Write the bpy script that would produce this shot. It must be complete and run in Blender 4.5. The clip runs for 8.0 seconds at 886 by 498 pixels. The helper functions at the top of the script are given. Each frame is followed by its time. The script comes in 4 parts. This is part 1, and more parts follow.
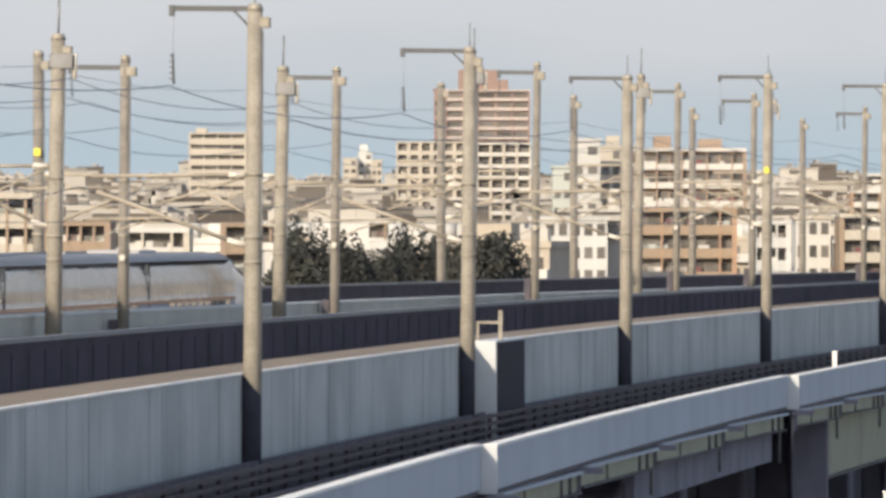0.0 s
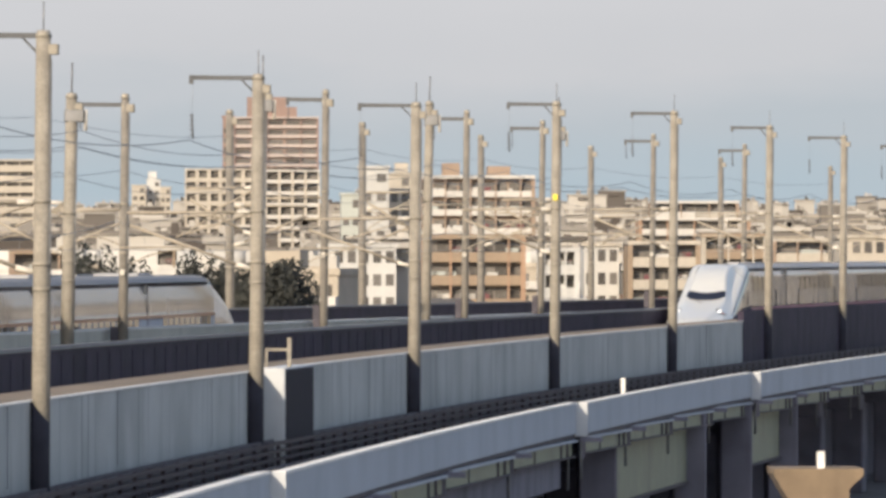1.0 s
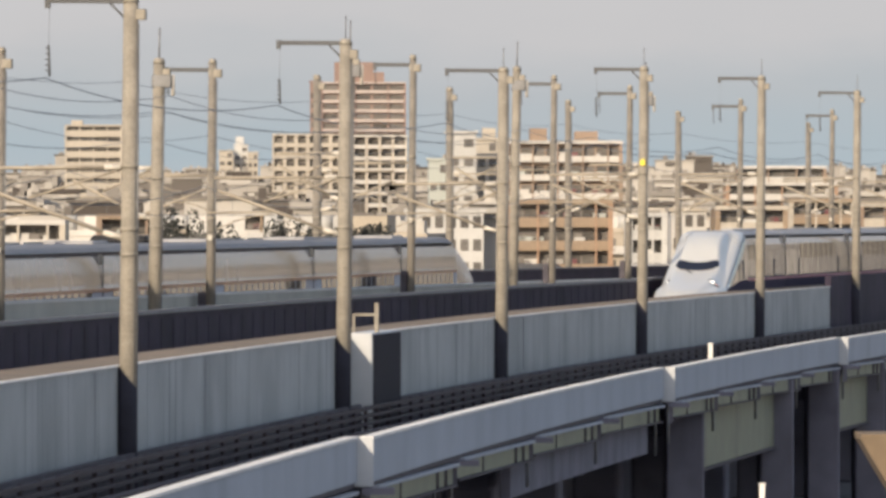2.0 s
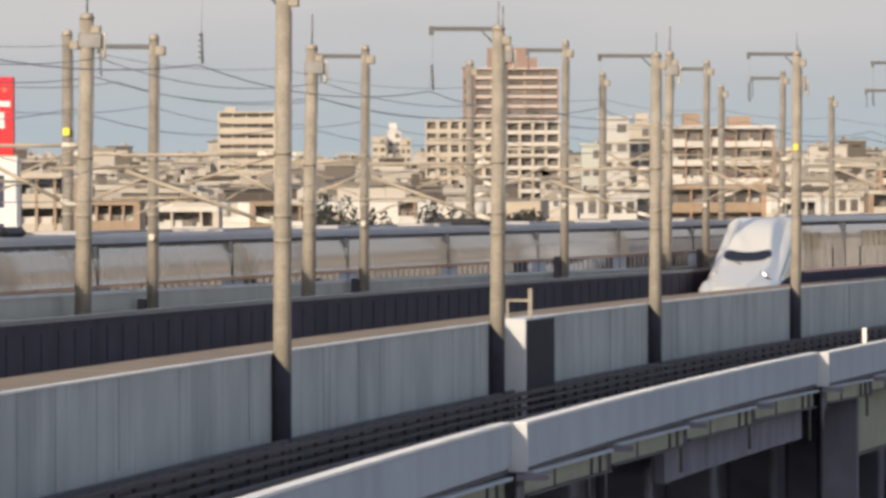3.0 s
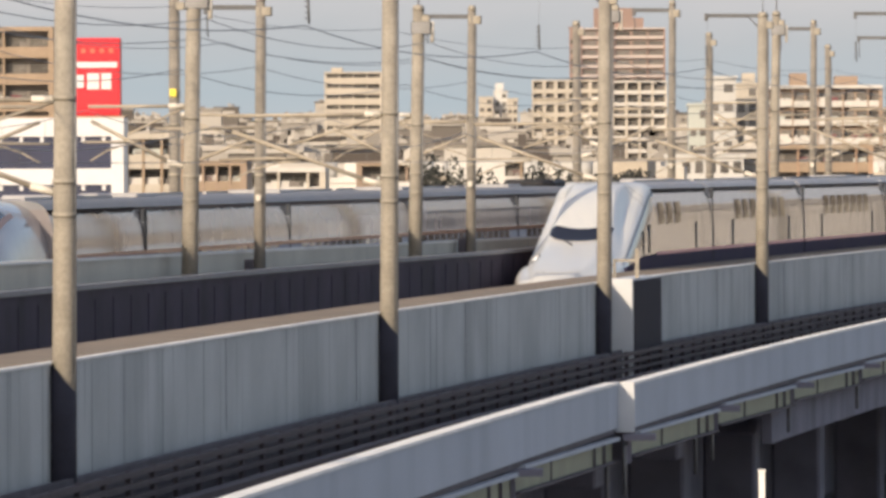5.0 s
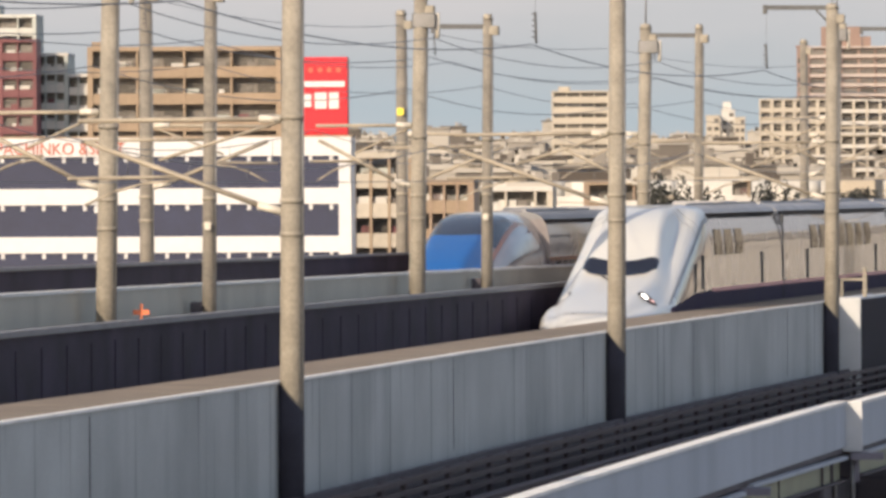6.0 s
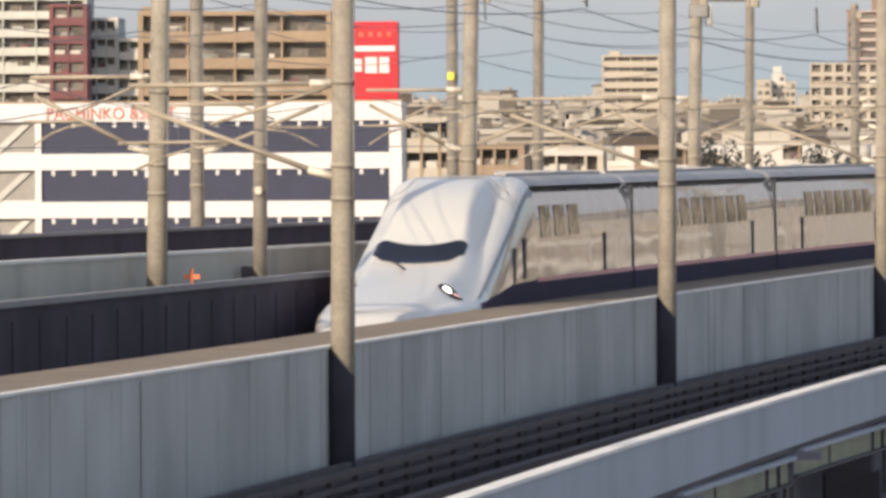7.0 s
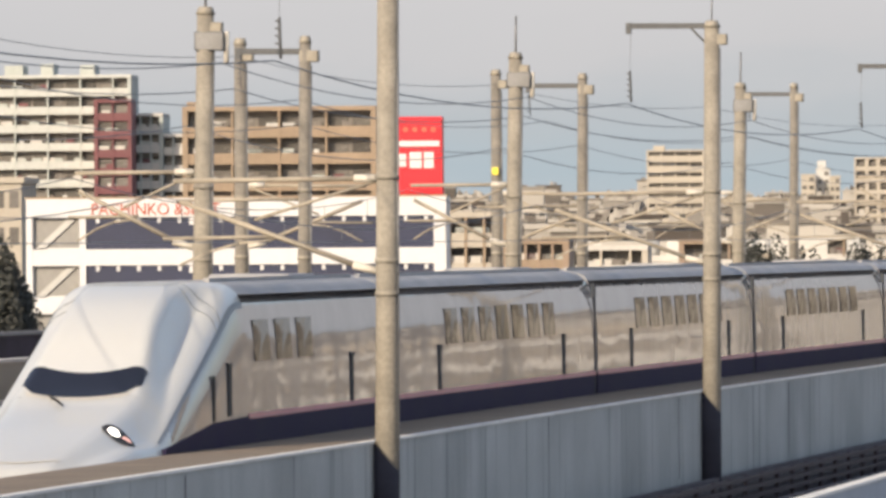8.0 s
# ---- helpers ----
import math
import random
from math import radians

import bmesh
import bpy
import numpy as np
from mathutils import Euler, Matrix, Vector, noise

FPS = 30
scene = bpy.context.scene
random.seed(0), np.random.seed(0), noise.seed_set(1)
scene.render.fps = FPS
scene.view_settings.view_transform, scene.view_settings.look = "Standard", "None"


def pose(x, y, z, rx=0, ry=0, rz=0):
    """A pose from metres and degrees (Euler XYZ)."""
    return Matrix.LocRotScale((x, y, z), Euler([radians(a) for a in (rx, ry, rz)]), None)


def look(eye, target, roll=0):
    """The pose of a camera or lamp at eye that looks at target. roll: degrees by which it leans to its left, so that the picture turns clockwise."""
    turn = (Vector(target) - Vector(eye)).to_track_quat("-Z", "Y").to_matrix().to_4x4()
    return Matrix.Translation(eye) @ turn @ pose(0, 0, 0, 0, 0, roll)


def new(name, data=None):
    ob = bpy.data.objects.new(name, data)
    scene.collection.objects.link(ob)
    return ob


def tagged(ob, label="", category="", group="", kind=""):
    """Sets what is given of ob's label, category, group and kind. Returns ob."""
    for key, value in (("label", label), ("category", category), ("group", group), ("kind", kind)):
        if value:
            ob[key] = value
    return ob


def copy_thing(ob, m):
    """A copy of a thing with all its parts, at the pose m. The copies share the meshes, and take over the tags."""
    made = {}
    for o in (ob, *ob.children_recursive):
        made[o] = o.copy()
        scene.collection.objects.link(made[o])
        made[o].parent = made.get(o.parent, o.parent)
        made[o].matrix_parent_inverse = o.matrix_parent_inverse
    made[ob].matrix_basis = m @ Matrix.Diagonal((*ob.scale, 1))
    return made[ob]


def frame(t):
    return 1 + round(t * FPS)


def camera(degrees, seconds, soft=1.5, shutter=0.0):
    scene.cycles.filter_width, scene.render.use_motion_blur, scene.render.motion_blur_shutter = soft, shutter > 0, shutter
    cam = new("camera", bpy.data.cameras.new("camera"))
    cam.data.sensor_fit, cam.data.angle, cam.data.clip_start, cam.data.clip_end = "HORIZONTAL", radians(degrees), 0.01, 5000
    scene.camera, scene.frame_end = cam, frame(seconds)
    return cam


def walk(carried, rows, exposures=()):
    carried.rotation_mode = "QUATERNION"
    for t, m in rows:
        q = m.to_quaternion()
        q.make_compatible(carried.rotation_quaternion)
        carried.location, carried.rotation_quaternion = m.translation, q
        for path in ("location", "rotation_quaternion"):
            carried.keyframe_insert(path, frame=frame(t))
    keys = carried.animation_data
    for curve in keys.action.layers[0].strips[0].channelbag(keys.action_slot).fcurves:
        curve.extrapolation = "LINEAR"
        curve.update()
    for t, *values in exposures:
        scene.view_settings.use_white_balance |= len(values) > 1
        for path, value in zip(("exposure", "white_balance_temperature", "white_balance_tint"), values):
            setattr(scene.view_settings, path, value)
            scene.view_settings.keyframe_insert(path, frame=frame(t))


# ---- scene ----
EYE = (0.0, 0.0, 5.53)
cam = camera(6.32, 8.0, soft=3.3)
# seconds, bearing, tilt and lean in degrees
PATH = [
    (0.0, -0.0, -0.1712, 0.016), (0.1, 0.3243, -0.1198, 0.016), (0.2, 0.4171, -0.1642, 0.016), (0.3, 0.6108, -0.2408, 0.016),
    (0.4, 0.7318, -0.1399, 0.016), (0.5, 0.924, -0.1512, 0.016), (0.6, 0.9859, -0.1439, 0.016), (0.7, 1.2562, -0.0792, 0.016),
    (0.8, 1.3489, -0.0631, 0.016), (0.9, 1.3449, -0.051, 0.016), (1.0, 1.5086, 0.023, 0.016), (1.1, 1.4578, -0.0186, 0.016),
    (1.2, 1.4336, -0.0671, 0.016), (1.3, 1.3771, -0.0509, 0.016), (1.4, 1.2441, -0.0712, 0.016), (1.5, 1.0657, -0.2662, 0.016),
    (1.6, 0.9456, -0.2488, 0.016), (1.7, 0.8488, -0.2649, 0.016), (1.8, 0.8771, -0.269, 0.016), (1.9, 0.8649, -0.1842, 0.016),
    (2.0, 0.885, -0.226, 0.016), (2.1, 0.7762, -0.2286, 0.016), (2.2, 0.7012, -0.1984, 0.016), (3.3, -0.3708, -0.454, -0.226),
    (3.4, -0.3661, -0.4892, -0.227), (3.5, -0.3362, -0.3918, -0.227), (3.6, -0.3331, -0.4402, -0.202), (3.7, -0.3365, -0.367, -0.176),
    (3.8, -0.3888, -0.4993, -0.151), (3.9, -0.4044, -0.5107, -0.125), (4.0, -0.4167, -0.621, -0.1), (4.1, -0.4244, -0.6433, -0.102),
    (4.2, -0.4487, -0.6836, -0.104), (4.3, -0.5174, -0.6957, -0.107), (4.4, -0.5377, -0.7239, -0.109), (4.5, -0.555, -0.7639, -0.111),
    (4.6, -0.6392, -0.676, -0.142), (4.7, -0.7126, -0.6724, -0.174), (4.8, -0.7858, -0.6324, -0.205), (4.9, -0.8712, -0.6326, -0.236),
    (5.0, -0.9736, -0.6073, -0.268), (5.1, -1.1866, -0.6035, -0.278), (5.2, -1.5354, -0.5826, -0.288), (6.3, -2.6227, -0.4562, -0.319),
    (6.4, -2.6139, -0.4666, -0.338), (6.5, -2.6236, -0.3989, -0.358), (6.6, -2.7065, -0.4053, -0.355), (6.7, -2.8158, -0.5217, -0.353),
    (6.8, -2.8322, -0.566, -0.35), (6.9, -2.877, -0.6666, -0.348), (7.0, -2.9585, -0.7154, -0.345), (7.1, -3.0359, -0.745, -0.409),
    (7.2, -3.0782, -0.7958, -0.473), (7.3, -3.0905, -0.641, -0.536), (7.4, -3.1998, -0.5658, -0.6), (7.5, -3.4217, -0.3825, -0.664),
    (7.6, -3.5171, -0.5015, -0.614), (7.7, -3.57, -0.2604, -0.564), (7.8, -3.3789, -0.1183, -0.514), (7.9, -3.265, -0.048, -0.465),
    (8.0, -3.2723, -0.0354, -0.415),
]


def aim(bearing, tilt, lean):
    b, e = radians(bearing), radians(tilt)
    way = Vector((math.sin(b) * math.cos(e), math.cos(b) * math.cos(e), math.sin(e)))
    return look(EYE, Vector(EYE) + way * 100.0, lean)


walk(cam, [(t, aim(b, e, r)) for t, b, e, r in PATH],
     [(0.0, 0.58, 6150, 11), (1.0, 0.50, 6250, 12), (2.0, 0.40, 6450, 13), (4.0, 0.47, 6580, 14.5), (6.0, 0.51, 6580, 14.5), (8.0, 0.48, 6450, 13)])

# ---- light: a low sun behind the viewer on the left, pale sky ----
SUN_EL, SUN_AZ = radians(24), radians(207.6)
world = bpy.data.worlds.new("sky")
scene.world = world
world.use_nodes = True
wn = world.node_tree.nodes
sky = wn.new("ShaderNodeTexSky")
sky.sky_type = "NISHITA"
sky.sun_disc = False
sky.sun_elevation, sky.sun_rotation = SUN_EL, SUN_AZ
sky.dust_density = 2.0
wn["Background"].inputs["Strength"].default_value = 0.12
haze = wn.new("ShaderNodeMix")
haze.data_type = "RGBA"
haze.inputs["Factor"].default_value = 0.32
haze.inputs["B"].default_value = (3.7, 4.0, 4.6, 1)
world.node_tree.links.new(sky.outputs["Color"], haze.inputs["A"])
world.node_tree.links.new(haze.outputs["Result"], wn["Background"].inputs["Color"])
sun = new("sun", bpy.data.lights.new("sun", "SUN"))
sun.data.energy, sun.data.angle, sun.data.color = 3.25, radians(0.6), (1.0, 0.84, 0.62)
sun.matrix_world = look((math.sin(SUN_AZ) * 50, math.cos(SUN_AZ) * 50, math.tan(SUN_EL) * 50), (0, 0, 0))


# ---- materials ----
def mat(name, color, rough=0.7, metal=0.0, vary=0.15, scale=1.5, bump=0.1, streak=0.0, grain=30.0, rand=0.0, coat=0.0, relief=0.02, runs=0.0, spread=0.1):
    """A procedural surface: base colour varied by broad stains and fine grain, optional run-down streaks and piece-to-piece change."""
    m = bpy.data.materials.new(name)
    m.use_nodes = True
    nt = m.node_tree
    n, l = nt.nodes, nt.links
    b = n["Principled BSDF"]
    b.inputs["Roughness"].default_value, b.inputs["Metallic"].default_value = rough, metal
    b.inputs["Coat Weight"].default_value = coat
    co = n.new("ShaderNodeTexCoord")

    def noise_at(s, detail, stretch=(1, 1, 1)):
        mp = n.new("ShaderNodeMapping")
        mp.inputs["Scale"].default_value = stretch
        l.new(co.outputs["Object"], mp.inputs["Vector"])
        t = n.new("ShaderNodeTexNoise")
        t.inputs["Scale"].default_value, t.inputs["Detail"].default_value = s, detail
        l.new(mp.outputs["Vector"], t.inputs["Vector"])
        return t.outputs["Fac"]

    def mul(a, fac, lo, hi, amount_from=(0.3, 0.7)):
        r = n.new("ShaderNodeMapRange")
        r.inputs["From Min"].default_value, r.inputs["From Max"].default_value = amount_from
        r.inputs["To Min"].default_value, r.inputs["To Max"].default_value = lo, hi
        l.new(fac, r.inputs["Value"])
        x = n.new("ShaderNodeMix")
        x.data_type, x.blend_type = "RGBA", "MULTIPLY"
        x.inputs["Factor"].default_value = 1.0
        l.new(a, x.inputs["A"])
        l.new(r.outputs["Result"], x.inputs["B"])
        return x.outputs["Result"]

    rgb = n.new("ShaderNodeRGB")
    rgb.outputs[0].default_value = (*color, 1)
    c = rgb.outputs[0]
    broad, fine = noise_at(scale, 4), noise_at(grain, 3)
    c = mul(c, broad, 1 - vary, 1 + vary)
    c = mul(c, fine, 1 - vary * 0.6, 1 + vary * 0.6)
    if streak:
        c = mul(c, noise_at(0.62, 5, (1, 0.5, 0.05)), 1 - streak, 1.0, (0.32, 0.47))
    if runs:
        c = mul(c, noise_at(2.6, 2, (1, 1, 0.03)), 1 - runs, 1.0, (0.31, 0.40))
    if rand:
        oi = n.new("ShaderNodeObjectInfo")
        c = mul(c, oi.outputs["Random"], 1 - rand, 1 + rand, (0, 1))
    l.new(c, b.inputs["Base Color"])
    rr = n.new("ShaderNodeMapRange")
    rr.inputs["To Min"].default_value, rr.inputs["To Max"].default_value = max(rough - spread, 0.02), min(rough + spread, 1)
    l.new(broad, rr.inputs["Value"])
    l.new(rr.outputs["Result"], b.inputs["Roughness"])
    if bump:
        bp = n.new("ShaderNodeBump")
        bp.inputs["Strength"].default_value, bp.inputs["Distance"].default_value = bump, relief
        l.new(fine, bp.inputs["Height"])
        l.new(bp.outputs["Normal"], b.inputs["Normal"])
    return m


CONCRETE = mat("wall_concrete", (0.435, 0.447, 0.432), 0.85, vary=0.15, scale=0.35, streak=0.2, runs=0.40)
# concrete of the sun-facing ends, paled so the sunlight sits in the colour
SUNFACE = mat("sunlit_face_concrete", (0.54, 0.555, 0.56), 0.6, vary=0.05)
PARAPET = mat("parapet_concrete", (0.415, 0.445, 0.485), 0.85, vary=0.07, scale=0.3, streak=0.1)
# coping set near white: the sunlit edge is put into its colour
LIP = mat("sunlit_pale_coping", (0.78, 0.76, 0.71), 0.8, vary=0.1, scale=0.8)
WARMWALL = mat("warm_wall_concrete", (0.53, 0.50, 0.42), 0.85, vary=0.12, scale=0.3, streak=0.25)
WALKWAY = mat("brown_walkway", (0.22, 0.17, 0.12), 0.9, vary=0.2, scale=0.6)
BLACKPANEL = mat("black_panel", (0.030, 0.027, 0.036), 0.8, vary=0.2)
BARRIER = mat("dark_barrier", (0.056, 0.046, 0.067), 0.75, vary=0.3, scale=0.7, streak=0.3)
DARKSTEEL = mat("dark_steel", (0.10, 0.09, 0.102), 0.65, vary=0.3, scale=1.0)
RUST = mat("brown_guide_rail", (0.075, 0.062, 0.067), 0.7, vary=0.3, scale=2.0)
MAST = mat("mast_concrete", (0.285, 0.257, 0.21), 0.85, vary=0.22, scale=1.4, streak=0.22, grain=14)
BAND = mat("mast_band", (0.33, 0.30, 0.245), 0.7, metal=0.3, vary=0.25)
GIRDER = mat("green_girder_paint", (0.25, 0.26, 0.175), 0.6, vary=0.15, scale=0.8, streak=0.15)
GALV = mat("galvanised_steel", (0.36, 0.315, 0.245), 0.6, metal=0.1, vary=0.2)
GREYSTEEL = mat("grey_steel", (0.20, 0.20, 0.20), 0.5, metal=0.4, vary=0.2)
PORCELAIN = mat("porcelain", (0.60, 0.56, 0.48), 0.3, vary=0.05)
CAPGREY = mat("barrier_cap", (0.24, 0.235, 0.24), 0.7, vary=0.15)
YELLOW = mat("yellow_plate", (0.80, 0.66, 0.05), 0.5, vary=0.05)
ARMGREY = mat("dull_crossarm_steel", (0.095, 0.098, 0.10), 0.7, vary=0.2)
MASTGREY = mat("weathered_mast_concrete", (0.215, 0.195, 0.165), 0.85, vary=0.25, scale=1.4, streak=0.3, grain=14)
WIRE = mat("wire", (0.17, 0.18, 0.19), 0.5, metal=0.4, bump=0)
# near-black navy for the shadow modelled on the mast feet
FOOTSHADE = mat("mast_foot_shade", (0.042, 0.041, 0.054), 0.7, vary=0.2)
GROUND = mat("ground", (0.18, 0.17, 0.17), 0.95, vary=0.4, scale=0.05, grain=1.0)
# dirty streaked concrete, its base darkened and blued for the shade under the viaduct
PIER = mat("shaded_pier_concrete", (0.18, 0.172, 0.205), 0.9, vary=0.25, scale=0.4, streak=0.3)
EDGEGREY = mat("blue_grey_moulding", (0.23, 0.25, 0.27), 0.5, vary=0.08, bump=0.0)
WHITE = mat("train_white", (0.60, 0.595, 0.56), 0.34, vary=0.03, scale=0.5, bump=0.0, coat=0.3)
# the hull's white again, darkened to carry the shade on the sides
SIDE = mat("train_side_shaded_white", (0.33, 0.31, 0.305), 0.05, vary=0.08, scale=0.8, bump=0.5, grain=0.5, coat=0.0, relief=0.03, spread=0.02)
VIOLET = mat("train_violet", (0.030, 0.022, 0.055), 0.75, vary=0.1, scale=0.5, bump=0.0)
VIOLET.node_tree.nodes["Principled BSDF"].inputs["Specular IOR Level"].default_value = 0.15
PINK = mat("pink_stripe", (0.55, 0.20, 0.26), 0.35, vary=0.05, bump=0.0)
TRAINROOF = mat("train_roof_grey", (0.36, 0.355, 0.355), 0.6, vary=0.15, scale=0.7)
WINGLASS = mat("tinted_train_glass", (0.035, 0.030, 0.026), 0.05, vary=0.15, scale=0.8, bump=0.35, grain=0.7, relief=0.03, spread=0.02)
WINGLASS.node_tree.nodes["Principled BSDF"].inputs["Specular IOR Level"].default_value = 0.3
SCREEN = mat("cab_screen_glass", (0.010, 0.011, 0.020), 0.22, vary=0.1, bump=0.0)
SCREEN.node_tree.nodes["Principled BSDF"].inputs["Specular IOR Level"].default_value = 0.25
GASKET = mat("black_rubber", (0.02, 0.02, 0.022), 0.7, vary=0.1, bump=0.0)
MAUVE = mat("mauve_brown_paint", (0.19, 0.155, 0.16), 0.4, vary=0.12, scale=0.8, bump=0.0)
IVORY = mat("ivory_paint", (0.26, 0.232, 0.228), 0.12, vary=0.08, scale=0.8, bump=0.3, grain=0.4, coat=0.0, relief=0.03, spread=0.03)
BLUE = mat("bright_blue_paint", (0.008, 0.10, 0.34), 0.4, vary=0.05, bump=0.0, coat=0.1)
BLUEGREY = mat("blue_grey_roof", (0.21, 0.21, 0.215), 0.6, vary=0.15, scale=0.6)
COPPER = mat("copper_stripe", (0.30, 0.13, 0.07), 0.35, metal=0.4, vary=0.05, bump=0.0)

for dull in (BARRIER, DARKSTEEL, BLACKPANEL, RUST, FOOTSHADE):
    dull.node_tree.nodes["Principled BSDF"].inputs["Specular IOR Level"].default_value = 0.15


def glow(name, color, strength):
    m = bpy.data.materials.new(name)
    m.use_nodes = True
    b = m.node_tree.nodes["Principled BSDF"]
    b.inputs["Base Color"].default_value = (*color, 1)
    b.inputs["Emission Color"].default_value = (*color, 1)
    b.inputs["Emission Strength"].default_value = strength
    return m


LAMP = glow("lit_headlamp", (1.0, 0.93, 0.82), 2.5)
AMBER = glow("lit_amber_lamp", (0.85, 0.45, 0.35), 0.7)


# ---- building blocks ----
def mesh_of(name, bm):
    me = bpy.data.meshes.new(name)
    bm.normal_update()
    bm.to_mesh(me)
    bm.free()
    return me


def part(name, bm, material, parent=None, label=""):
    """Links a bmesh as one mesh object, under a thing where one is given."""
    me = mesh_of(name, bm) if isinstance(bm, bmesh.types.BMesh) else bm
    if material is not None and not me.materials:
        me.materials.append(material)
    ob = new(name, me)
    if parent is not None:
        ob.parent = parent
    return tagged(ob, label)


def empty(name, m, label, category, group=""):
    ob = new(name)
    ob.matrix_world = m
    return tagged(ob, label, category, group)


def box(bm, x0, x1, y0, y1, z0, z1, bevel=0.0):
    vs = [bm.verts.new(p) for p in ((x0, y0, z0), (x1, y0, z0), (x1, y1, z0), (x0, y1, z0), (x0, y0, z1), (x1, y0, z1), (x1, y1, z1), (x0, y1, z1))]
    fs = [bm.faces.new([vs[i] for i in q]) for q in ((3, 2, 1, 0), (4, 5, 6, 7), (0, 1, 5, 4), (1, 2, 6, 5), (2, 3, 7, 6), (3, 0, 4, 7))]
    if bevel:
        es = list({e for f in fs for e in f.edges})
        bmesh.ops.bevel(bm, geom=es, offset=bevel, segments=1, affect="EDGES")
    return bm


def boxed(*a, **k):
    return box(bmesh.new(), *a, **k)


def tube(bm, p, q, r0, r1=None, seg=8):
    """A round bar from p to q."""
    r1 = r0 if r1 is None else r1
    p, q = Vector(p), Vector(q)
    d = (q - p).normalized()
    a = d.orthogonal().normalized()
    b = d.cross(a)
    rings = []
    for c, r in ((p, r0), (q, r1)):
        rings.append([bm.verts.new(c + (a * math.cos(2 * math.pi * i / seg) + b * math.sin(2 * math.pi * i / seg)) * r) for i in range(seg)])
    for i in range(seg):
        j = (i + 1) % seg
        f = bm.faces.new((rings[0][i], rings[0][j], rings[1][j], rings[1][i]))
        f.smooth = True
    bm.faces.new(rings[0][::-1])
    bm.faces.new(rings[1])
    return bm


# ---- the line: a right-hand curve; o is the offset to the left of the near wall's outer face ----
CA, CB, CC = -19.539, 0.047545, 0.00015461


def wx(y):
    return CA + CB * y + CC * y * y


def at(y, o, z=0.0):
    return Vector((wx(y) - o, y, z))


def heading(y):
    """Degrees by which the line turns right of straight ahead."""
    return math.degrees(math.atan(CB + 2 * CC * y))


def run(profile, y0, y1, step=8.0, grade=0.0, rise=0.0):
    """A bmesh: a closed outline of (offset, height) carried along the line; its upper edge climbs by grade per 100 m."""
    bm = bmesh.new()
    n = max(1, round((y1 - y0) / step))
    prev = None
    for i in range(n + 1):
        y = y0 + (y1 - y0) * i / n
        up = grade * (y - 250) / 100 + rise * max(0.0, (145 - y) / 40)
        ring = [bm.verts.new(at(y, o, z + (up if z > 1.5 else 0))) for o, z in profile]
        if prev:
            for k in range(len(ring)):
                j = (k + 1) % len(ring)
                bm.faces.new((prev[k], prev[j], ring[j], ring[k]))
        else:
            bm.faces.new(ring[::-1])
        prev = ring
    bm.faces.new(prev)
    bmesh.ops.recalc_face_normals(bm, faces=bm.faces)
    return bm


def rect(o0, o1, z0, z1):
    return ((o0, z0), (o1, z0), (o1, z1), (o0, z1))


GZ = -8.5
Y_NEAR, Y_FAR = 60.0, 760.0

# ---- sky and ground ----
def sky_paint():
    """Pale grey cloud above a thin blue-grey haze."""
    m = bpy.data.materials.new("sky_backdrop")
    m.use_nodes = True
    n, l = m.node_tree.nodes, m.node_tree.links
    n.remove(n["Principled BSDF"])
    em = n.new("ShaderNodeEmission")
    co = n.new("ShaderNodeTexCoord")
    sp = n.new("ShaderNodeSeparateXYZ")
    l.new(co.outputs["Object"], sp.inputs[0])
    mp = n.new("ShaderNodeMapping")
    mp.inputs["Scale"].default_value = (0.004, 0.0, 0.012)
    l.new(co.outputs["Object"], mp.inputs["Vector"])
    tx = n.new("ShaderNodeTexNoise")
    tx.inputs["Scale"].default_value, tx.inputs["Detail"].default_value, tx.inputs["Roughness"].default_value = 1.0, 5, 0.55
    l.new(mp.outputs["Vector"], tx.inputs["Vector"])
    ad = n.new("ShaderNodeMath")
    ad.operation = "MULTIPLY_ADD"
    l.new(tx.outputs["Fac"], ad.inputs[0])
    ad.inputs[1].default_value = 90.0
    l.new(sp.outputs["Z"], ad.inputs[2])
    mr = n.new("ShaderNodeMapRange")
    mr.inputs["From Min"].default_value, mr.inputs["From Max"].default_value = 45.0, 205.0
    l.new(ad.outputs[0], mr.inputs["Value"])
    cr = n.new("ShaderNodeValToRGB")
    e = cr.color_ramp.elements
    e[0].position, e[0].color = 0.0, (0.46, 0.51, 0.53, 1)
    e[1].position, e[1].color = 1.0, (0.59, 0.585, 0.575, 1)
    for p, c in ((0.25, (0.42, 0.495, 0.525, 1)), (0.5, (0.47, 0.505, 0.515, 1)), (0.72, (0.56, 0.56, 0.553, 1))):
        e.new(p).color = c
    l.new(mr.outputs["Result"], cr.inputs["Fac"])
    l.new(cr.outputs["Color"], em.inputs["Color"])
    em.inputs["Strength"].default_value = 0.775
    l.new(em.outputs[0], n["Material Output"].inputs["Surface"])
    return m


bm = bmesh.new()
vs = []
for i in range(33):
    a = radians(-16 + i)
    vs.append([bm.verts.new((4700 * math.sin(a), 4700 * math.cos(a), z)) for z in (-60.0, 500.0)])
for p, q in zip(vs, vs[1:]):
    bm.faces.new((p[0], q[0], q[1], p[1]))
tagged(part("backdrop", bm, sky_paint()), "pale grey hazy sky with thin cloud", "sky", kind="structure")

bm = bmesh.new()
bmesh.ops.create_grid(bm, x_segments=40, y_segments=40, size=4690)
for v in bm.verts:
    v.co.z = GZ
tagged(part("ground", bm, GROUND), "dull grey-brown town ground under the viaducts", "ground", kind="structure")


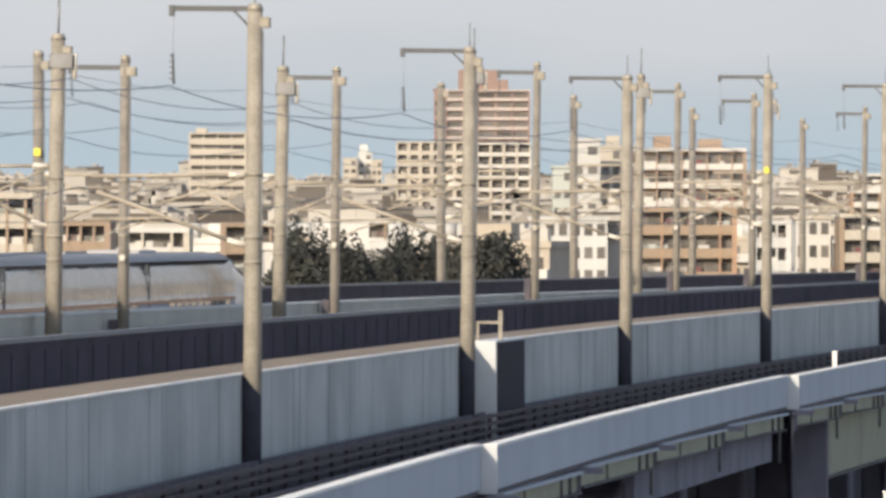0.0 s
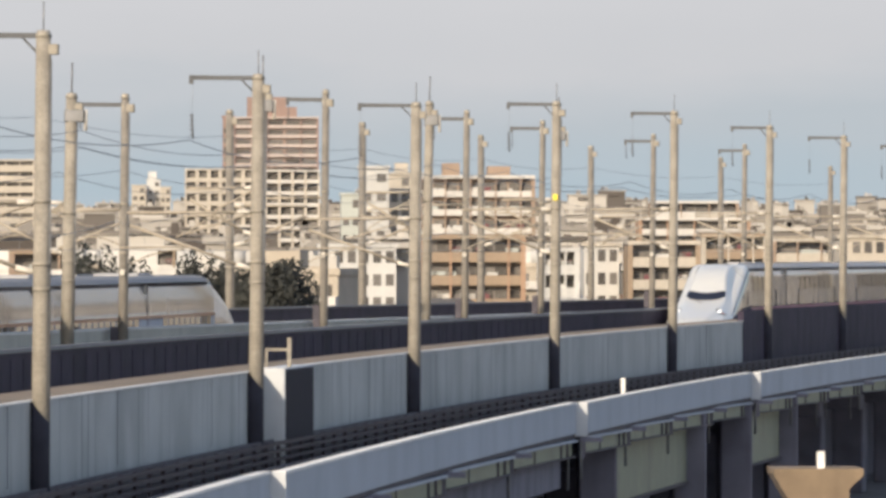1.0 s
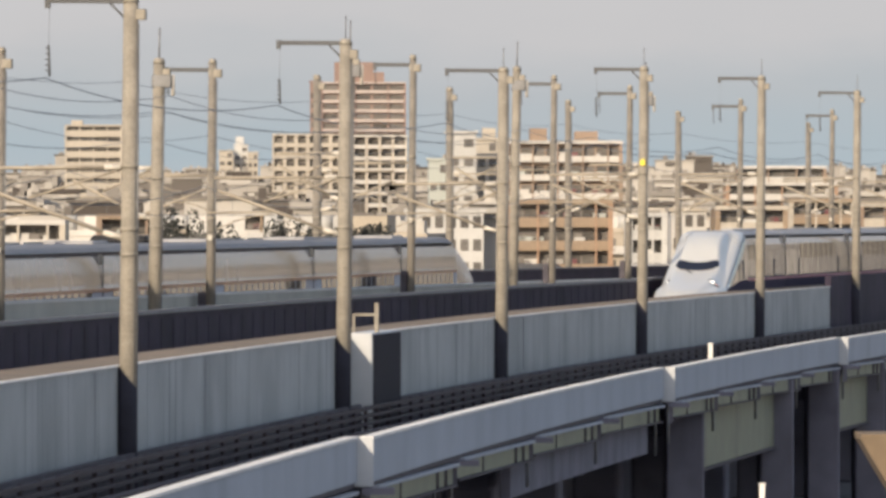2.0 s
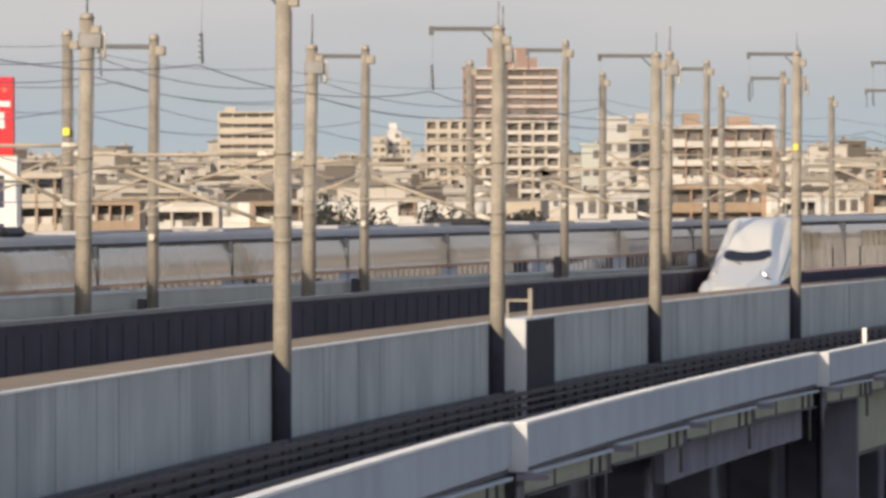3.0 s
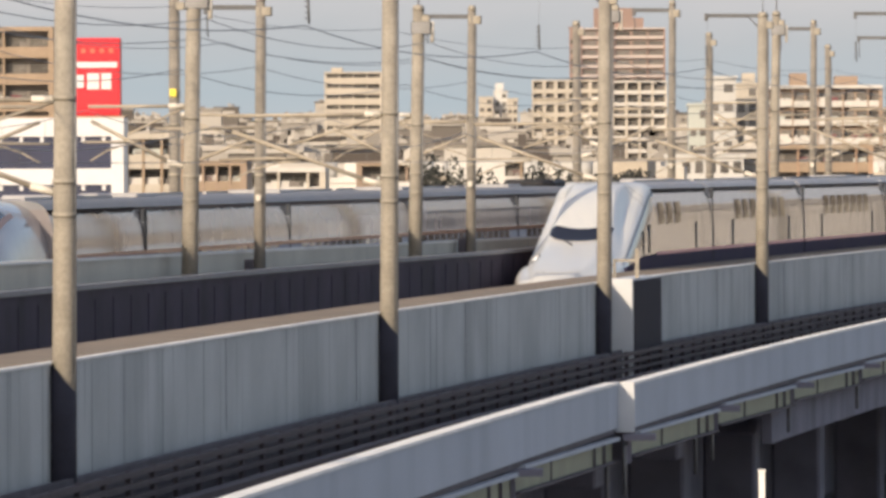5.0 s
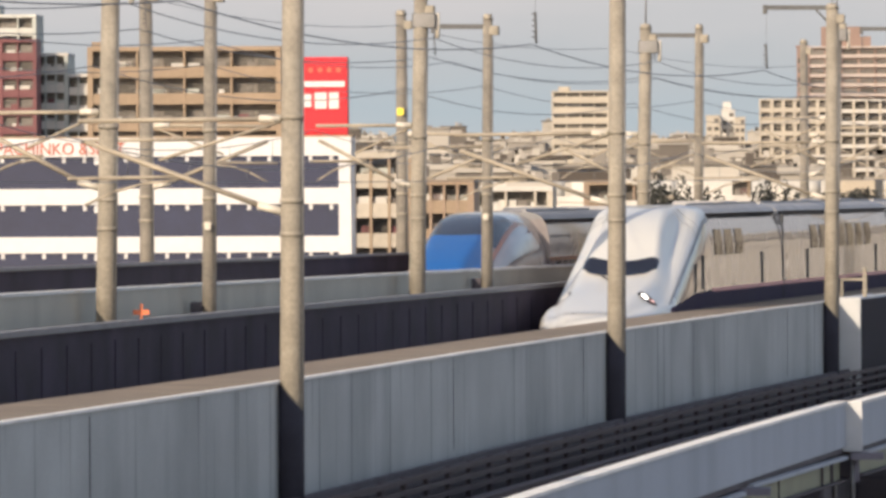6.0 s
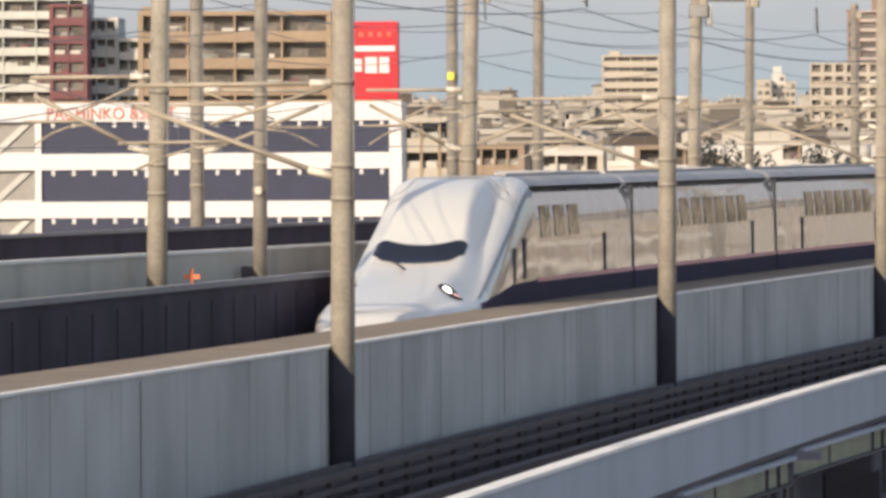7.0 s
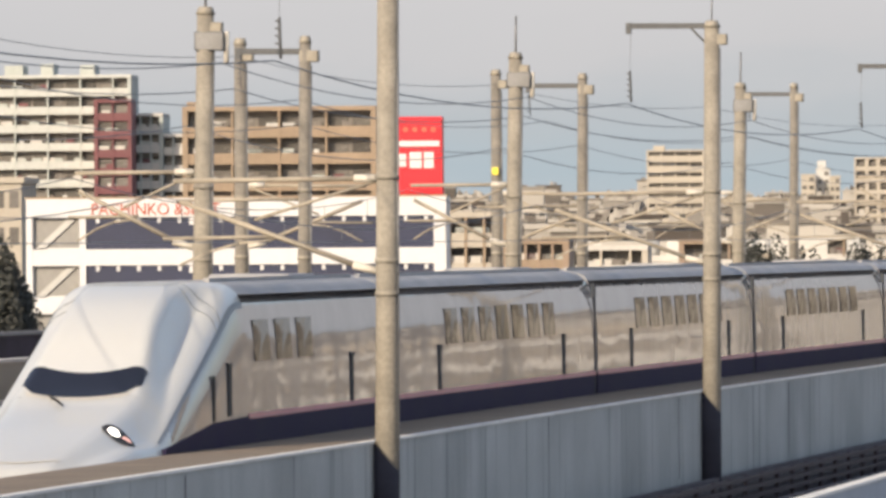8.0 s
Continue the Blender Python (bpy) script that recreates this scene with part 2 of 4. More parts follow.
def setting(name, profile, y0, y1, m, label, category, grade=0.0, rise=0.0):
    return tagged(part(name, run(profile, y0, y1, 8.0, grade, rise), m), label, category, kind="structure")


# ---- viaduct walls and decks ----
Y_DARK = 411.7
near_wall = setting("wall_near", rect(0.0, 0.25, -1.4, 1.95), Y_NEAR, Y_DARK, CONCRETE, "grey concrete viaduct parapet with dark water stains", "viaduct wall", 0.0, 0.11)
setting("coping_near", rect(-0.03, 0.14, 1.95, 2.0), Y_NEAR, Y_DARK, LIP, "concrete coping on the parapet, coloured pale for sunlight", "coping", 0.0, 0.11)
setting("wall_near_dark", rect(-0.05, 0.25, -1.4, 2.5), Y_DARK, Y_FAR, BARRIER, "dark steel barrier further along the viaduct", "noise barrier")
setting("walkway", rect(0.25, 2.1, 1.7, 1.975), Y_NEAR, Y_FAR, WALKWAY, "dusty brown concrete walkway beside the track", "walkway", 0.0, 0.11)
setting("trackbed_near", rect(0.25, 6.3, -1.2, 0.2), Y_NEAR, Y_FAR, WALKWAY, "concrete slab track bed of the near line", "track bed")
mid = setting("wall_middle", rect(6.3, 6.42, 0.2, 2.58), Y_NEAR, Y_FAR, BARRIER, "dark ribbed noise barrier between the tracks", "noise barrier", -0.08)
setting("coping_middle", rect(6.24, 6.56, 2.58, 2.70), Y_NEAR, Y_FAR, CAPGREY, "dull grey cap on the dark noise barrier", "coping", -0.08)
setting("wall_far_line", rect(7.5, 7.75, -1.2, 3.01), Y_NEAR, Y_FAR, WARMWALL, "light grey concrete wall beside the far track", "viaduct wall", -0.365)
setting("coping_far_line", rect(7.47, 7.8, 3.01, 3.08), Y_NEAR, Y_FAR, LIP, "coping on the far line's wall, coloured pale for sunlight", "coping", -0.365)
setting("trackbed_far", rect(7.75, 12.2, -1.2, 0.7), Y_NEAR, Y_FAR, WALKWAY, "concrete slab track bed of the far line", "track bed")
setting("wall_far", rect(12.2, 12.4, -1.2, 3.40), Y_NEAR, Y_FAR, BARRIER, "dark noise barrier behind the far track", "noise barrier", -0.30)
setting("coping_far", rect(12.14, 12.46, 3.40, 3.48), Y_NEAR, Y_FAR, CAPGREY, "dull grey cap on the far noise barrier", "coping", -0.30)
setting("deck_between", rect(6.42, 7.5, -1.2, 0.2), Y_NEAR, Y_FAR, WALKWAY, "concrete strip between two viaduct walls", "deck")
setting("viaduct_slab", rect(0.0, 12.4, -2.4, -1.4), Y_NEAR, Y_FAR, PIER, "grey concrete viaduct slab", "viaduct")
for o, z, nm in ((3.2, 0.2, "near"), (4.6, 0.2, "near"), (8.9, 0.7, "far"), (10.3, 0.7, "far")):
    setting("rail", rect(o - 0.035, o + 0.035, z, z + 0.3), Y_NEAR, Y_FAR, GREYSTEEL, "steel running rail on the slab of the %s line" % nm, "rail")

# ribs of the dark barrier and vertical joints of the near wall
rib = mesh_of("rib", boxed(-0.04, 0.03, -0.02, 0.03, 0.2, 2.40))
rib.materials.append(BARRIER)
for k in range(110):
    y = 100 + k * 2.6
    ob = part("rib", rib, None, mid)
    ob.location = at(y, 6.31)
joint = mesh_of("wall_joint", boxed(-0.012, 0.012, -0.03, 0.03, 0.0, 1.93))
joint.materials.append(DARKSTEEL)
for k in range(15):
    ob = part("wall_joint", joint, None, near_wall)
    ob.location = at(104 + k * 20.8, 0.004)

# pilaster with a dark steel door face and a small railed landing beside a mast
pil = empty("parapet_pilaster", Matrix.Translation(at(240.7, 0.0)) @ Matrix.Rotation(-radians(heading(244)), 4, "Z"), "projecting concrete pilaster with dark side panel and small handrail", "pilaster")
part("block", boxed(0.0, 0.74, 0.0, 7.4, -1.1, 2.06, bevel=0.02), SUNFACE, pil)
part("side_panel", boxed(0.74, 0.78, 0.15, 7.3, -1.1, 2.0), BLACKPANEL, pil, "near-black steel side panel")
part("railing_post", boxed(0.62, 0.74, 1.6, 1.75, 2.06, 2.95), MAST, pil)
part("railing_post", boxed(-0.05, 0.03, 1.6, 1.7, 2.06, 2.62), MAST, pil)
part("handrail", boxed(-0.05, 0.62, 1.63, 1.70, 2.55, 2.63), MAST, pil)

# ---- guideway in front of the viaduct ----
setting("guideway_deck", rect(-4.0, 0.0, -1.4, -1.1), Y_NEAR, Y_FAR, DARKSTEEL, "dark guideway deck beside the parapet", "guideway")
guide = empty("guide_rail_fence", pose(0, 0, 0), "dark brown three-bar guide rail along the guideway", "guide rail")
part("foot_beam", run(rect(-0.42, -0.3, -1.1, -0.08), Y_NEAR, Y_FAR), DARKSTEEL, guide)
for z in (-0.15, -0.37, -0.60):
    part("guide_bar", run(rect(-1.16, -1.04, z, z + 0.11), Y_NEAR, Y_FAR), RUST, guide)
part("kerb_beam", run(rect(-1.9, -1.6, -1.1, -0.62), Y_NEAR, Y_FAR), RUST, guide)
post = mesh_of("post", boxed(-0.05, 0.05, -0.12, 0.12, -1.1, -0.02))
post.materials.append(RUST)
for k in range(130):
    ob = part("post", post, None, guide)
    y = 95 + k * 3.0
    ob.matrix_world = Matrix.Translation(at(y, -1.08)) @ Matrix.Rotation(-radians(heading(y)), 4, "Z")

SEGS = [(60.0, 113.0), (113.0, 206.5), (206.5, 301.5), (301.5, 377.0), (377.0, 450.0), (450.0, 530.0), (530.0, 620.0)]


def seg_run(oa, ob_, z0, z1, y0, y1, thick, m, name, parent, label=""):
    """A straight run whose outer face goes from offset oa to ob_."""
    bm = bmesh.new()
    n = 12
    prev = None
    for i in range(n + 1):
        f = i / n
        y = y0 + (y1 - y0) * f
        o = oa + (ob_ - oa) * f
        ring = [bm.verts.new(at(y, *p)) for p in ((o, z0), (o + thick, z0), (o + thick, z1), (o, z1))]
        if prev:
            for k in range(4):
                j = (k + 1) % 4
                bm.faces.new((prev[k], prev[j], ring[j], ring[k]))
        else:
            bm.faces.new(ring[::-1])
        prev = ring
    bm.faces.new(prev)
    bmesh.ops.recalc_face_normals(bm, faces=bm.faces)
    return part(name, bm, m, parent, label)


def chord(a, b, za, zb, tall, thick):
    """A straight bar from a to b, its foot at za and zb, growing inwards."""
    bm = bmesh.new()
    ends = []
    for p, z in ((a, za), (b, zb)):
        ends.append([bm.verts.new((p.x + dx, p.y, z + dz)) for dx, dz in ((0, 0), (thick, 0), (thick, tall), (0, tall))])
    bm.faces.new(ends[0])
    bm.faces.new(ends[1][::-1])
    for k in range(4):
        j = (k + 1) % 4
        bm.faces.new((ends[0][j], ends[0][k], ends[1][k], ends[1][j]))
    bmesh.ops.recalc_face_normals(bm, faces=bm.faces)
    return bm


stiff = mesh_of("stiffener", boxed(-0.06, 0.06, -0.35, 0.35, -0.56, 0.0))
stiff.materials.append(DARKSTEEL)
brack = bmesh.new()
box(brack, -0.1, 0.75, -0.5, 0.5, -0.16, 0.0)
box(brack, -0.06, 0.12, -0.3, 0.3, -0.75, -0.16)
brack = mesh_of("bracket", brack)
brack.materials.append(PIER)
pipe = mesh_of("drain_pipe", tube(bmesh.new(), (0, 0, -1.5), (0, 0, 0), 0.06))
pipe.materials.append(GREYSTEEL)
for i, (y0, y1) in enumerate(SEGS):
    sp = empty("guideway_span", pose(0, 0, 0), "grey concrete guideway span with white coping and green girder", "guideway span", "guideway spans")
    seg_run(-4.50, -4.12, -1.28, -0.18, y0, y1 - 0.05, 0.28, PARAPET, "parapet", sp)
    seg_run(-4.53, -4.15, -0.18, -0.11, y0 - 0.02, y1 - 0.05, 0.36, LIP, "coping", sp, "coping coloured near white for sunlight")
    # dark strip in place of the shadow line beneath the parapet
    seg_run(-4.42, -4.04, -1.44, -1.28, y0, y1 - 0.05, 1.5, DARKSTEEL, "soffit_beam", sp)
    # end buttress, facing back along the line
    b0 = at(y0, -4.50)
    bm = bmesh.new()
    prof = ((-0.56, -1.40), (0.04, -1.40), (0.03, -0.80), (0.02, -0.12), (-0.50, -0.12))
    fa = [bm.verts.new((b0.x + x, y0 - 0.07, z)) for x, z in prof]
    fb = [bm.verts.new((b0.x + x, y0 + 0.6, z)) for x, z in prof]
    bm.faces.new(fa)
    bm.faces.new(fb[::-1])
    for k in range(5):
        j = (k + 1) % 5
        bm.faces.new((fa[j], fa[k], fb[k], fb[j]))
    bmesh.ops.recalc_face_normals(bm, faces=bm.faces)
    part("buttress", bm, SUNFACE, sp, "concrete end face of the parapet, paled for sunlight")
    if i in (3, 4):
        ya, yb = (319.0, 357.0) if i == 3 else (378.0, 400.0)
        seg_run(-3.55, -3.45, -4.55, -2.06, ya, yb, 0.12, GIRDER, "deep_girder", sp, "pale green deep girder web")
        seg_run(-3.7, -3.6, -4.65, -4.55, ya, yb, 0.45, DARKSTEEL, "deep_flange", sp)
        for e in (ya, yb):
            p = at(e, -3.3)
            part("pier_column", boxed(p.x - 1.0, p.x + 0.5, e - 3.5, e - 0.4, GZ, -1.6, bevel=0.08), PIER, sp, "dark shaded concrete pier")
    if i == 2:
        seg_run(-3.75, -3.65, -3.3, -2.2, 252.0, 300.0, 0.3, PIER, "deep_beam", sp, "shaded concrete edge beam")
    # four bays of pale ledge and green web between brackets
    bay = (y1 - y0) / 4
    for k in range(4):
        ya, yb = y0 + bay * k, y0 + bay * (k + 1)
        oa = -4.34 + 0.38 * k / 4
        part("ledge", chord(at(ya + 1.4, oa), at(yb - 0.2, oa + 0.06), -1.50, -1.60, 0.09, 0.2), PARAPET, sp)
        part("girder_web", chord(at(ya + 0.6, oa + 0.10), at(yb - 0.3, oa + 0.16), -2.00, -2.12, 0.54, 0.08), GIRDER, sp, "pale green shallow girder web")
        part("flange", chord(at(ya + 0.6, oa + 0.02), at(yb - 0.3, oa + 0.08), -2.05, -2.17, 0.05, 0.16), DARKSTEEL, sp)
        for f in (0.38, 0.80, 0.90):
            ob = part("stiffener", stiff, None, sp)
            ob.location = at(ya + bay * f, oa + 0.08, -1.50 - 0.1 * f)
        ob = part("bracket", brack, None, sp)
        ob.location = at(ya + 0.1, oa + 0.02, -1.44)
        for dy, o, sc in ((-0.2, oa + 0.05, 1.0), (3.4, oa + 0.9, 1.35)):
            ob = part("drain_pipe", pipe, None, sp)
            ob.matrix_world = Matrix.Translation(at(ya + dy, o, -1.5)) @ Matrix.Diagonal((1, 1, sc, 1))
part_post = tagged(part("marker_post", boxed(-0.09, 0.09, -0.06, 0.06, 0, 1.55, bevel=0.01), LIP), "white marker post on the guideway deck", "post")
part_post.location = at(324.2, -3.7, -1.1)

# piers under the viaducts
pier = empty("viaduct_pier", Matrix.Translation(at(90, 0)), "dark shaded concrete viaduct pier with cross beam", "pier", "viaduct piers")
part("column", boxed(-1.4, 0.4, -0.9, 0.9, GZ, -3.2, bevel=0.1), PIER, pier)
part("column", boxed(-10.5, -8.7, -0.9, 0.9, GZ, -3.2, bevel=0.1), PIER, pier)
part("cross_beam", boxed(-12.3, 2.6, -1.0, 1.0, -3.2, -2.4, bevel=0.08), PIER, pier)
for k in range(1, 24):
    y = 90 + 21 * k
    copy_thing(pier, Matrix.Translation(at(y, 0)) @ Matrix.Rotation(-radians(heading(y)), 4, "Z"))
# added wall that stands for the deep shade under the slab
setting("under_viaduct_wall", rect(4.0, 4.3, GZ, -2.4), Y_NEAR, Y_FAR, PIER, "added dark wall filling the shaded space under the viaduct", "wall")

# low works yard buildings in the shade beside the piers
yard = empty("pier_head", pose(17.45, 238.0, GZ + 0.45), "unfinished brown concrete pier head with slanting sides", "pier head")
bm = bmesh.new()
prof = ((-0.1, 0), (0.9, 0), (0.9, 6.55), (1.32, 6.95), (1.32, 7.15), (-1.35, 7.15), (-1.35, 6.98), (-0.1, 4.85))
fr = [bm.verts.new((x, 0, z)) for x, z in prof]
bk = [bm.verts.new((x, 3.0, z)) for x, z in prof]
bm.faces.new(fr)
bm.faces.new(bk[::-1])
for i in range(len(prof)):
    j = (i + 1) % len(prof)
    bm.faces.new((fr[j], fr[i], bk[i], bk[j]))
bmesh.ops.recalc_face_normals(bm, faces=bm.faces)
BROWNCON = mat("brown_concrete", (0.21, 0.155, 0.10), 0.9, vary=0.2, scale=0.8, streak=0.2)
part("head", bm, BROWNCON, yard)
part("recess", boxed(0.15, 0.75, -0.03, 0.0, 3.0, 6.1), PIER, yard)
part("stub_post", boxed(-0.02, 0.20, 0.5, 0.75, 7.15, 7.65), LIP, yard)
for u, y, z1 in ((4.52, 200.0, -2.17), (12.71, 230.0, -2.14)):
    p = empty("timber_post", pose(u, y, GZ), "pale sunlit square post rising from the yard", "post", "yard posts")
    part("shaft", boxed(-0.08, 0.08, -0.08, 0.08, 0, z1 - GZ, bevel=0.01), LIP, p)
    part("cap", boxed(-0.1, 0.1, -0.1, 0.1, z1 - GZ, z1 - GZ + 0.05), LIP, p)

# ---- catenary masts ----
def mast_pose(y, o, lean=0.0):
    return Matrix.Translation(at(y, o)) @ Matrix.Rotation(-radians(heading(y)), 4, "Z") @ Matrix.Rotation(radians(lean), 4, "Y")


def mast_base(name, y, o, base, top, r, lean, label, group, pole=MAST, bands=(4.6, 5.2, 6.7)):
    th = empty(name, mast_pose(y, o, lean), label, "mast", group)
    bm = tube(bmesh.new(), (0, 0, base), (0, 0, top), r * 1.08, r * 0.86, 16)
    part("pole", bm, pole, th)
    part("top_cap", tube(bmesh.new(), (0, 0, top), (0, 0, top + 0.16), r * 1.0, r * 0.7, 12), BAND, th)
    part("top_clamp", boxed(-0.12, r + 0.16, -0.12, 0.12, top - 0.42, top - 0.16, bevel=0.02), BAND, th)
    for z in bands:
        part("band", tube(bmesh.new(), (0, 0, z), (0, 0, z + 0.09), r * 1.06, None, 14), BAND, th)
    part("earth_cable", tube(bmesh.new(), (r + 0.01, -0.03, base + 1), (r * 0.86 + 0.01, -0.03, top - 0.5), 0.025, None, 6), GREYSTEEL, th)
    return th


def arm(th, z, x1, drop, rod=0.75):
    """Top crossarm with a hanging feeder insulator."""
    part("crossarm", boxed(min(0.1, x1), max(0.1, x1), -0.06, 0.06, z, z + 0.13), ARMGREY, th)
    part("arm_end", boxed(x1 - 0.06, x1 + 0.06, -0.08, 0.08, z - 0.12, z + 0.14), ARMGREY, th)
    s = -1 if x1 < 0 else 1
    thick = 1.0 if rod > 0.7 else 0.5
    part("hanger", tube(bmesh.new(), (x1 - s * 0.05, 0, z), (x1 - s * 0.03, 0, z - drop), 0.005, None, 6), GREYSTEEL, th)
    bm = bmesh.new()
    tube(bm, (x1 - s * 0.03, 0, z - drop), (x1 + 0.06, 0, z - drop - rod), 0.03 * thick, None, 8)
    for i in range(5):
        q = z - drop - rod * (0.12 + 0.18 * i)
        tube(bm, (x1, 0, q), (x1 + 0.01, 0, q + 0.03), 0.055 * thick, None, 8)
    part("insulator", bm, ARMGREY, th)


def bracket(th, z_low, z_high, reach, side=-1):
    """Hinged cantilever that holds the contact line: top tube, strut, drop arm and porcelain insulators."""
    s = side
    part("top_tube", tube(bmesh.new(), (0.15 * s, 0, z_high), (reach * s, 0, z_high - 0.05), 0.045, None, 8), GALV, th)
    part("strut", tube(bmesh.new(), (0.55 * s, 0, z_low + 0.1), (reach * 0.97 * s, 0, z_high - 0.42), 0.05, None, 8), GALV, th)
    part("strut", tube(bmesh.new(), (0.2 * s, 0, z_high - 0.05), (reach * 0.62 * s, 0, z_high - 0.75), 0.03, None, 8), GALV, th)
    part("strut_insulator", tube(bmesh.new(), (0.18 * s, 0, z_low), (0.62 * s, 0, z_low + 0.11), 0.075, None, 8), PORCELAIN, th)
    part("tube_insulator", tube(bmesh.new(), (0.2 * s, 0, z_high), (0.6 * s, 0, z_high), 0.07, None, 8), PORCELAIN, th)
    bm = bmesh.new()
    pts = [Vector((reach * s * (0.55 + 0.42 * f), 0, z_low + 0.55 - 0.45 * f * f)) for f in (0, 0.33, 0.66, 1)]
    for p, q in zip(pts, pts[1:]):
        tube(bm, p, q, 0.025, None, 6)
    part("steady_arm", bm, GALV, th)
    part("registration_tube", tube(bmesh.new(), (reach * s * 0.5, 0, z_low + 0.62), (reach * s * 1.05, 0, z_low + 0.58), 0.035, None, 6), GALV, th)


NEAR_Y = [143.9, 191.3, 237.6, 282.1, 330.6, 378.2, 421.6, 458.1, 494.5]
mast = mast_base("catenary_mast", NEAR_Y[0], -0.22, -1.1, 10.65, 0.21, 0.45, "weathered round concrete catenary mast outside the parapet", "near catenary masts")
arm(mast, 10.62, -2.0, 1.0)
part("arm_brace", tube(bmesh.new(), (-0.12, 0, 10.25), (-0.5, 0, 10.63), 0.03, None, 6), ARMGREY, mast)
part("lightning_rod", tube(bmesh.new(), (0, 0, 10.8), (0, 0, 11.5), 0.018, None, 6), GREYSTEEL, mast)
bracket(mast, 5.05, 6.72, 3.9)
# the wall's shadow on the mast foot, built as a dark tube cut on a slant
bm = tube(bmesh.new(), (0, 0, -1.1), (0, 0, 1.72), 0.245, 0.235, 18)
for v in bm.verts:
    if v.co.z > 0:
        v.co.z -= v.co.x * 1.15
part("foot_sleeve", bm, FOOTSHADE, mast, "dark navy wall shadow built onto the mast foot")
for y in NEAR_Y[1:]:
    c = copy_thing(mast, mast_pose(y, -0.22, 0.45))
    c.scale = (1, 1, 1.0 + 0.13 * min(1, max(0, (y - 290) / 60)))
    if abs(y - NEAR_Y[4]) < 1:
        part("number_plate", boxed(-0.1, 0.1, -0.26, -0.23, 7.05, 7.28), YELLOW, c, "yellow plate")
        tagged(c, "weathered round concrete catenary mast with a yellow plate")

BIG_Y = [164.9, 206.7, 248.7, 294.8, 345.1, 391.0]
big = mast_base("thick_mast", BIG_Y[0], 7.0, 0.2, 10.3, 0.205, 1.1, "thick tapered concrete mast between the two lines, slightly leaning", "thick middle masts")
part("lightning_rod", tube(bmesh.new(), (0, 0, 10.4), (0, 0, 11.4), 0.03, None, 6), GREYSTEEL, big)
part("switch_box", boxed(-0.2, 0.42, -0.18, 0.18, 9.55, 9.95, bevel=0.03), GREYSTEEL, big)
part("insulator", tube(bmesh.new(), (0.45, 0, 9.3), (0.45, 0, 9.95), 0.06, None, 8), PORCELAIN, big)
bracket(big, 5.5, 7.05, 2.7, -1)
for y in BIG_Y[1:]:
    copy_thing(big, mast_pose(y, 7.0, 1.1)).scale = (1, 1, 1.0 + 0.15 * min(1, max(0, (y - 255) / 50)))
THIN_Y = [177.2, 218.6, 261.2, 313.4, 358.5, 385.9, 430.0, 470.0]
thin = mast_base("slim_mast", THIN_Y[0], 7.0, 0.2, 10.0, 0.15, 0.6, "slim grey-brown concrete mast between the two lines", "slim middle masts", MASTGREY)
arm(thin, 9.75, -1.5, 0.15, 0.6)
part("white_plate", boxed(-0.07, 0.07, -0.24, -0.2, 4.55, 4.72), PORCELAIN, thin, "small white plate")
# dark wedge of shadow left of the foot, modelled as a solid block
part("foot_box", boxed(-0.40, -0.13, -0.15, 0.15, 2.2, 2.95, bevel=0.03), DARKSTEEL, thin, "dark shadow block beside the mast foot")
part("cross_tube", tube(bmesh.new(), (-0.1, 0, 6.55), (-2.9, 0, 6.5), 0.04, None, 8), GALV, thin)
for y in THIN_Y[1:]:
    copy_thing(thin, mast_pose(y, 7.0, 0.6)).scale = (1, 1, 1.0 + 0.17 * min(1, max(0, (y - 240) / 70)))
FAR_Y = [201.9, 240.7, 282.7, 329.5, 368.6, 408.5, 449.9, 504.3, 555.0]
farm = mast_base("far_mast", FAR_Y[0], 13.0, -1.0, 10.6, 0.18, 0.0, "dark weathered mast behind the far barrier", "far catenary masts", MASTGREY)
bracket(farm, 5.5, 7.05, 3.2, 1)
for y in FAR_Y[1:]:
    c = copy_thing(farm, mast_pose(y, 13.0))
    if abs(y - 240.7) < 1:
        part("number_plate", boxed(-0.1, 0.1, -0.24, -0.2, 7.6, 7.82), YELLOW, c, "yellow plate")
        tagged(c, "dark weathered mast with a yellow plate")
    c.scale = (1, 1, 1.0 + 0.07 * min(1, max(0, (y - 280) / 60)))


# ---- overhead wires ----
def wire(name, stops, o, z, sag, r, label, dip=None):
    """One conductor from mast to mast, sagging in each bay, swept as a single tube; droppers are parts of it."""
    pts = []
    stops = [2 * stops[0] - stops[1]] + stops
    for a, b in zip(stops, stops[1:]):
        for i in range(10):
            f = i / 10
            pts.append(at(a + (b - a) * f, o, z - 4 * sag * f * (1 - f)))
    pts.append(at(stops[-1], o, z))
    bm = bmesh.new()
    prev = None
    for p in pts:
        ring = [bm.verts.new(p + Vector((math.cos(k * 1.2566) * r, 0, math.sin(k * 1.2566) * r))) for k in range(5)]
        if prev:
            for k in range(5):
                bm.faces.new((prev[k], prev[(k + 1) % 5], ring[(k + 1) % 5], ring[k])).smooth = True
        prev = ring
    th = tagged(part(name, bm, WIRE), label, "wire")
    if dip is not None:
        for a, b in zip(stops[1:7], stops[2:8]):
            for i in range(1, 7):
                f = i / 7
                y = a + (b - a) * f
                part("dropper", tube(bmesh.new(), at(y, o, z - 4 * sag * f * (1 - f)), at(y, o, dip), 0.008, None, 4), WIRE, th)


wire("feeder_wire", NEAR_Y, 1.75, 8.85, 0.42, 0.015, "dark feeder wire slung between the near masts")
wire("messenger_wire", NEAR_Y, 3.9, 6.45, 0.6, 0.012, "messenger wire with droppers above the near track", 5.62)
